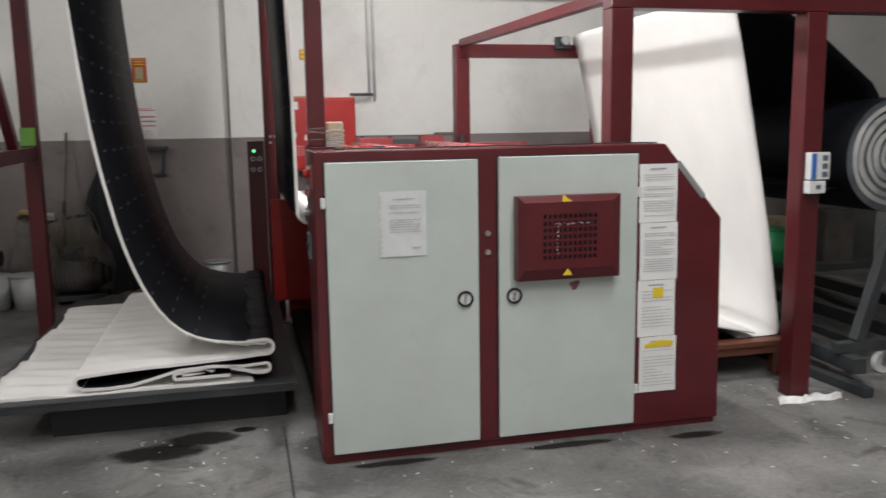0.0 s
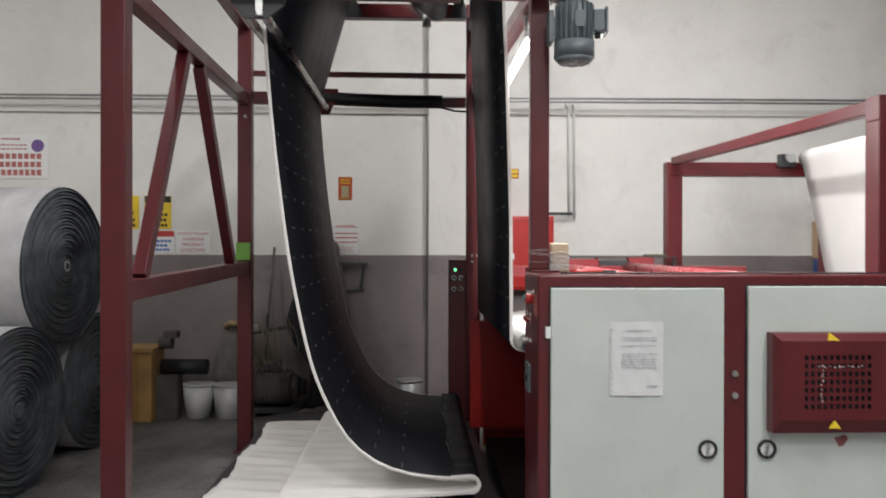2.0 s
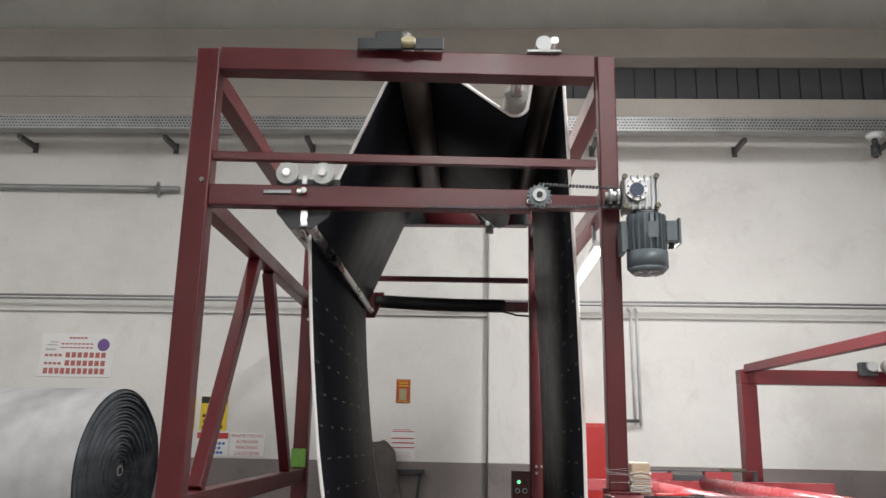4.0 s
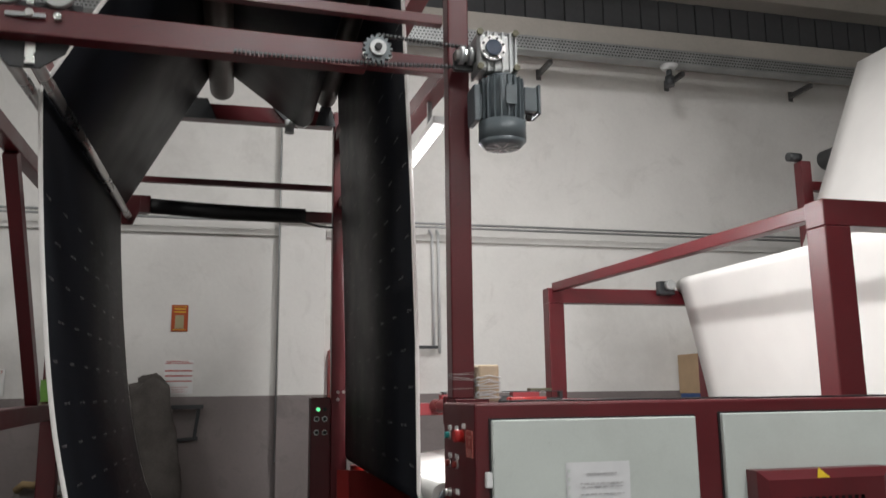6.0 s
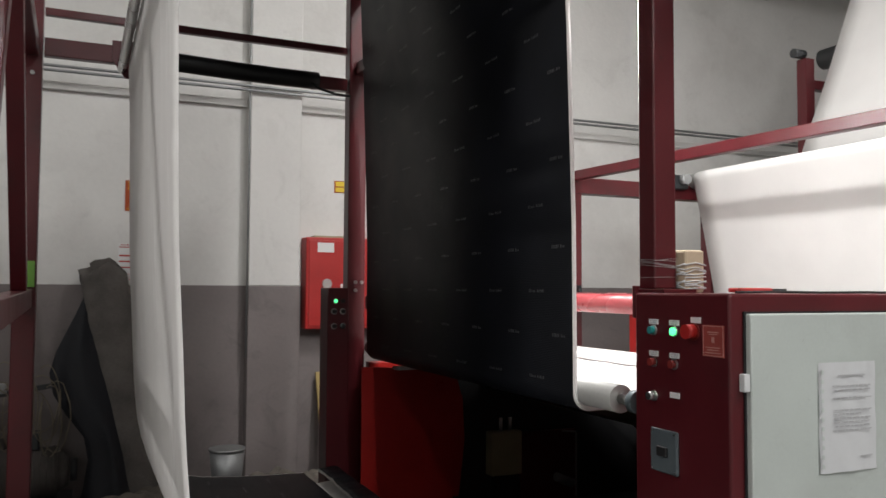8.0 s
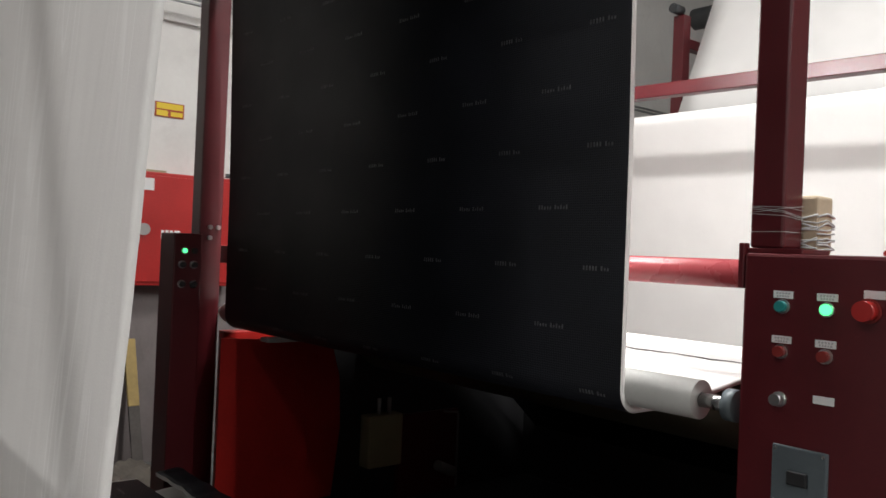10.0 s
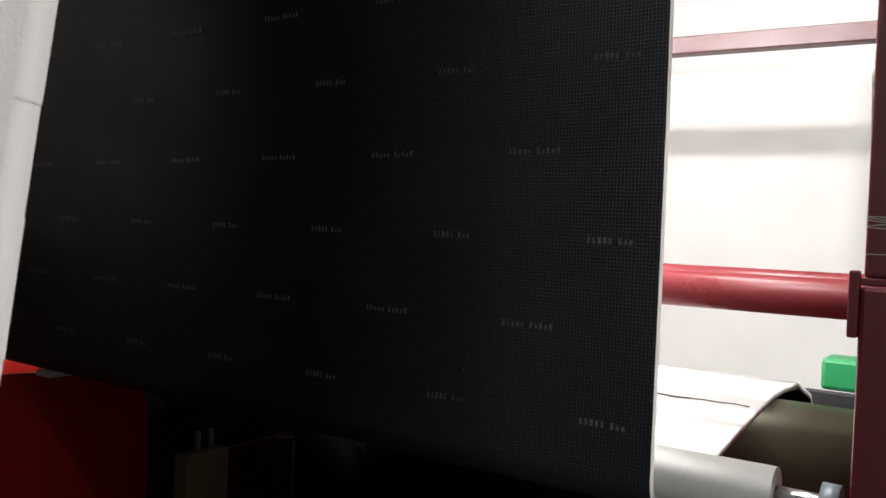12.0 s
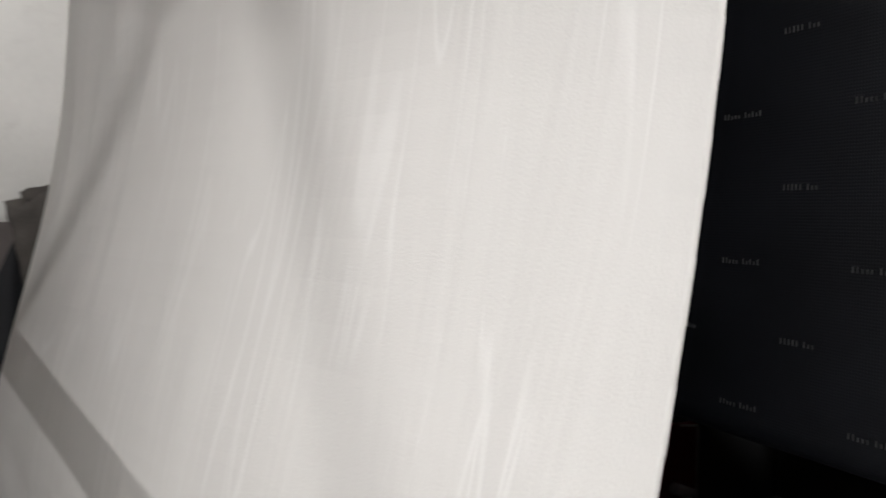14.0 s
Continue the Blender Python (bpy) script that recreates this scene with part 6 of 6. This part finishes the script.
for k in range(13):
    x_, top = -1.80 + 0.033 * k, 0.86 + rw.uniform(-0.04, 0.2)
    wid, drop = rw.uniform(0.05, 0.12), rw.uniform(0.3, 0.55)
    pts = []
    for i in range(15):
        an = -0.4 + (2 * math.pi - 0.6) * i / 14
        pts.append((x_ + wid * math.sin(an) + rw.uniform(-0.008, 0.008), 8.50 - 0.006 * k, top - drop / 2 + drop / 2 * math.cos(an)))
    bm = B()
    tube_path(bm, pts, 0.0042, 6)
    part("wire_loop", bm, WIREM, tool)
stick = thing("stick", "thin wooden stick leaning on the wall", "stick")
rodpart("rod", stick, SACK, (-1.72, 8.6, 0.0), (-1.62, 8.88, 1.66), 0.012, 8)
hp = thing("sacking_heap", "crumpled dusty sacking heaped along the wall", "sacking")
HEAPM = mat("heaped_sacking", (0.12, 0.105, 0.088), 0.9, 0, 0.3, 7, 70, 0.5, 0.006)
for k, (hx, hy, w, d, h, ang) in enumerate(((-1.0, 8.12, 0.5, 0.22, 0.17, 14), (-0.55, 8.3, 0.5, 0.3, 0.2, -10), (-0.2, 8.05, 0.45, 0.2, 0.15, 18), (0.12, 8.35, 0.3, 0.22, 0.22, -25), (-0.75, 7.9, 0.42, 0.2, 0.13, 5), (0.45, 8.5, 0.28, 0.2, 0.14, 10))):
    bm = B()
    n_, m_ = 34, 18
    g = []
    for i in range(n_ + 1):
        row = []
        for j in range(m_ + 1):
            u, v = i / n_ * 2 - 1, j / m_ * 2 - 1
            e = max(0.0, 1 - (u * u) ** 1.4) * max(0.0, 1 - (v * v) ** 1.2)
            f = 0.62 + 0.2 * math.sin(9 * v + 3 * math.sin(2.5 * u + k) + k) + 0.12 * math.sin(7 * u + 5 * v + 2 * k) + 0.06 * math.sin(17 * u - 11 * v)
            row.append(bm.verts.new((u * w * (1 + 0.08 * math.sin(4 * v + k)), v * d * (1 + 0.12 * math.sin(5 * u + k)), 0.004 + h * (e ** 0.6) * f)))
        g.append(row)
    for i in range(n_):
        for j in range(m_):
            bm.faces.new((g[i][j], g[i + 1][j], g[i + 1][j + 1], g[i][j + 1])).smooth = True
    o = part("fold", bm, HEAPM, hp)
    o.matrix_parent_inverse.identity()
    o.matrix_basis = pose(hx, hy, 0, 0, 0, ang)
plank = thing("plank", "plank with a yellow upper half leaning on the wall", "plank")
barpart("board", plank, mat("old_yellow_paint", (0.35, 0.25, 0.09), 0.6, 0, 0.25, 9, 60, 0.1), (0.592, 8.742, 0.43), (0.585, 8.86, 0.86), 0.075, 0.02, 0.003)
barpart("board_foot", plank, SACK, (0.60, 8.62, 0.002), (0.592, 8.742, 0.4295), 0.075, 0.02, 0.003)
pot = thing("paint_pot", "dented metal pot standing behind the sacking", "pot")
bm = B()
rod(bm, (-0.22, 8.52, 0.0), (-0.22, 8.52, 0.33), 0.10, 20, 0, 0.13)
part("body", bm, GALV, pot)
rodpart("rim", pot, GALV, (-0.22, 8.52, 0.3305), (-0.22, 8.52, 0.35), 0.135, 20)
for i in (0, 1, 2, 4):
    cb = thing("carton", "brown cardboard carton in a stack by the wall", "box", "cartons")
    boxpart("body", cb, CARD, 4.00 + 0.02 * (i % 2), 4.45 + 0.02 * (i % 2), 8.45, 8.85, i * 0.388, i * 0.388 + 0.387, 0.006)
    boxpart("tape", cb, BEIGE, 4.20, 4.25, 8.4485, 8.4495, i * 0.388 + 0.02, i * 0.388 + 0.37, 0)
    for k in range(2):
        barpart("flap_edge", cb, SACK, (4.03 + 0.2 * k, 8.4485, i * 0.388 + 0.34), (4.18 + 0.2 * k, 8.4485, i * 0.388 + 0.31 - 0.02 * k), 0.002, 0.005, 0)
bb = thing("blue_box", "blue plastic box on the stacked cartons", "box")
boxpart("body", bb, mat("blue_plastic", (0.03, 0.07, 0.2), 0.4, 0, 0.1, 6, 60, 0.03), 4.0, 4.17, 8.47, 8.83, 1.1645, 1.5515, 0.01)
for k in range(6):
    pk = thing("white_packet", "white wrapped packet in a small pile", "packet", "packets")
    boxpart("wrapper", pk, PLASTICW, 4.20 + 0.012 * math.sin(k * 2.2), 4.42 + 0.012 * math.sin(k * 3.1), 8.47 + 0.01 * (k % 2), 8.82, 1.1645 + k * 0.0645, 1.1645 + k * 0.0645 + 0.064, 0.018)

# floor stains and litter
st = thing("oil_stain", "dark oil stain on the concrete floor", "stain")
st["kind"] = "stuff"
OIL = mat("oil_stain", (0.016, 0.015, 0.014), 0.4, 0, 0.4, 9, 40, 0.1)
on, ok = OIL.node_tree.nodes, OIL.node_tree.links
tc = on.new("ShaderNodeTexCoord")
gr = on.new("ShaderNodeTexGradient")
gr.gradient_type = "SPHERICAL"
ok.new(tc.outputs["Object"], gr.inputs["Vector"])
no = on.new("ShaderNodeTexNoise")
no.inputs["Scale"].default_value, no.inputs["Detail"].default_value = 2.2, 6
ok.new(tc.outputs["Object"], no.inputs["Vector"])
ad = on.new("ShaderNodeMath")
ad.operation = "MULTIPLY"
ok.new(gr.outputs["Fac"], ad.inputs[0])
ok.new(no.outputs["Fac"], ad.inputs[1])
mr = on.new("ShaderNodeMapRange")
mr.inputs["From Min"].default_value, mr.inputs["From Max"].default_value, mr.inputs["To Max"].default_value = 0.1, 0.26, 0.85
ok.new(ad.outputs[0], mr.inputs["Value"])
ok.new(mr.outputs["Result"], on["Principled BSDF"].inputs["Alpha"])
bm = B()
bm.faces.new([bm.verts.new((math.cos(2 * math.pi * i / 32), math.sin(2 * math.pi * i / 32), 0)) for i in range(32)])
disc = finish("stain", bm, OIL, st)
for i, (cx, cy, rx_, ry_) in enumerate(((-0.44, 4.30, 0.34, 0.17), (-0.22, 4.44, 0.26, 0.15), (0.0, 4.52, 0.09, 0.06), (0.72, 3.84, 0.3, 0.05), (1.65, 3.82, 0.34, 0.055), (2.35, 3.76, 0.22, 0.06), (-2.3, 5.2, 0.5, 0.35))):
    o = disc if i == 0 else new("stain", disc.data)
    o.parent = st
    o.location, o.scale = (cx, cy, 0.0015 + 0.0004 * i), (rx_, ry_, 1)
solid("floor_joint", DARKSTEEL, "dark joint line cut in the concrete floor", "joint", lambda bm: box(bm, 0.215, 0.225, -5.9, 4.5, 0.0005, 0.002), "structure")
lit = tagged(new("lint"), "white lint and paper scraps on the concrete floor", "litter", "", "stuff")
bm = B()
rnd = random.Random(4)
for k in range(170):
    x, y = rnd.uniform(-2.2, 3.6), rnd.uniform(3.0, 4.6)
    a, l, w = rnd.uniform(0, 3.1), rnd.uniform(0.005, 0.03), rnd.uniform(0.002, 0.005)
    bar(bm, (x, y, 0.004), (x + l * math.cos(a), y + l * math.sin(a), 0.004), w, 0.004)
finish("scrap", bm, PLASTICW, lit)


def motions():
    for ob, rows in MOVES:
        walk(ob, rows)


motions()
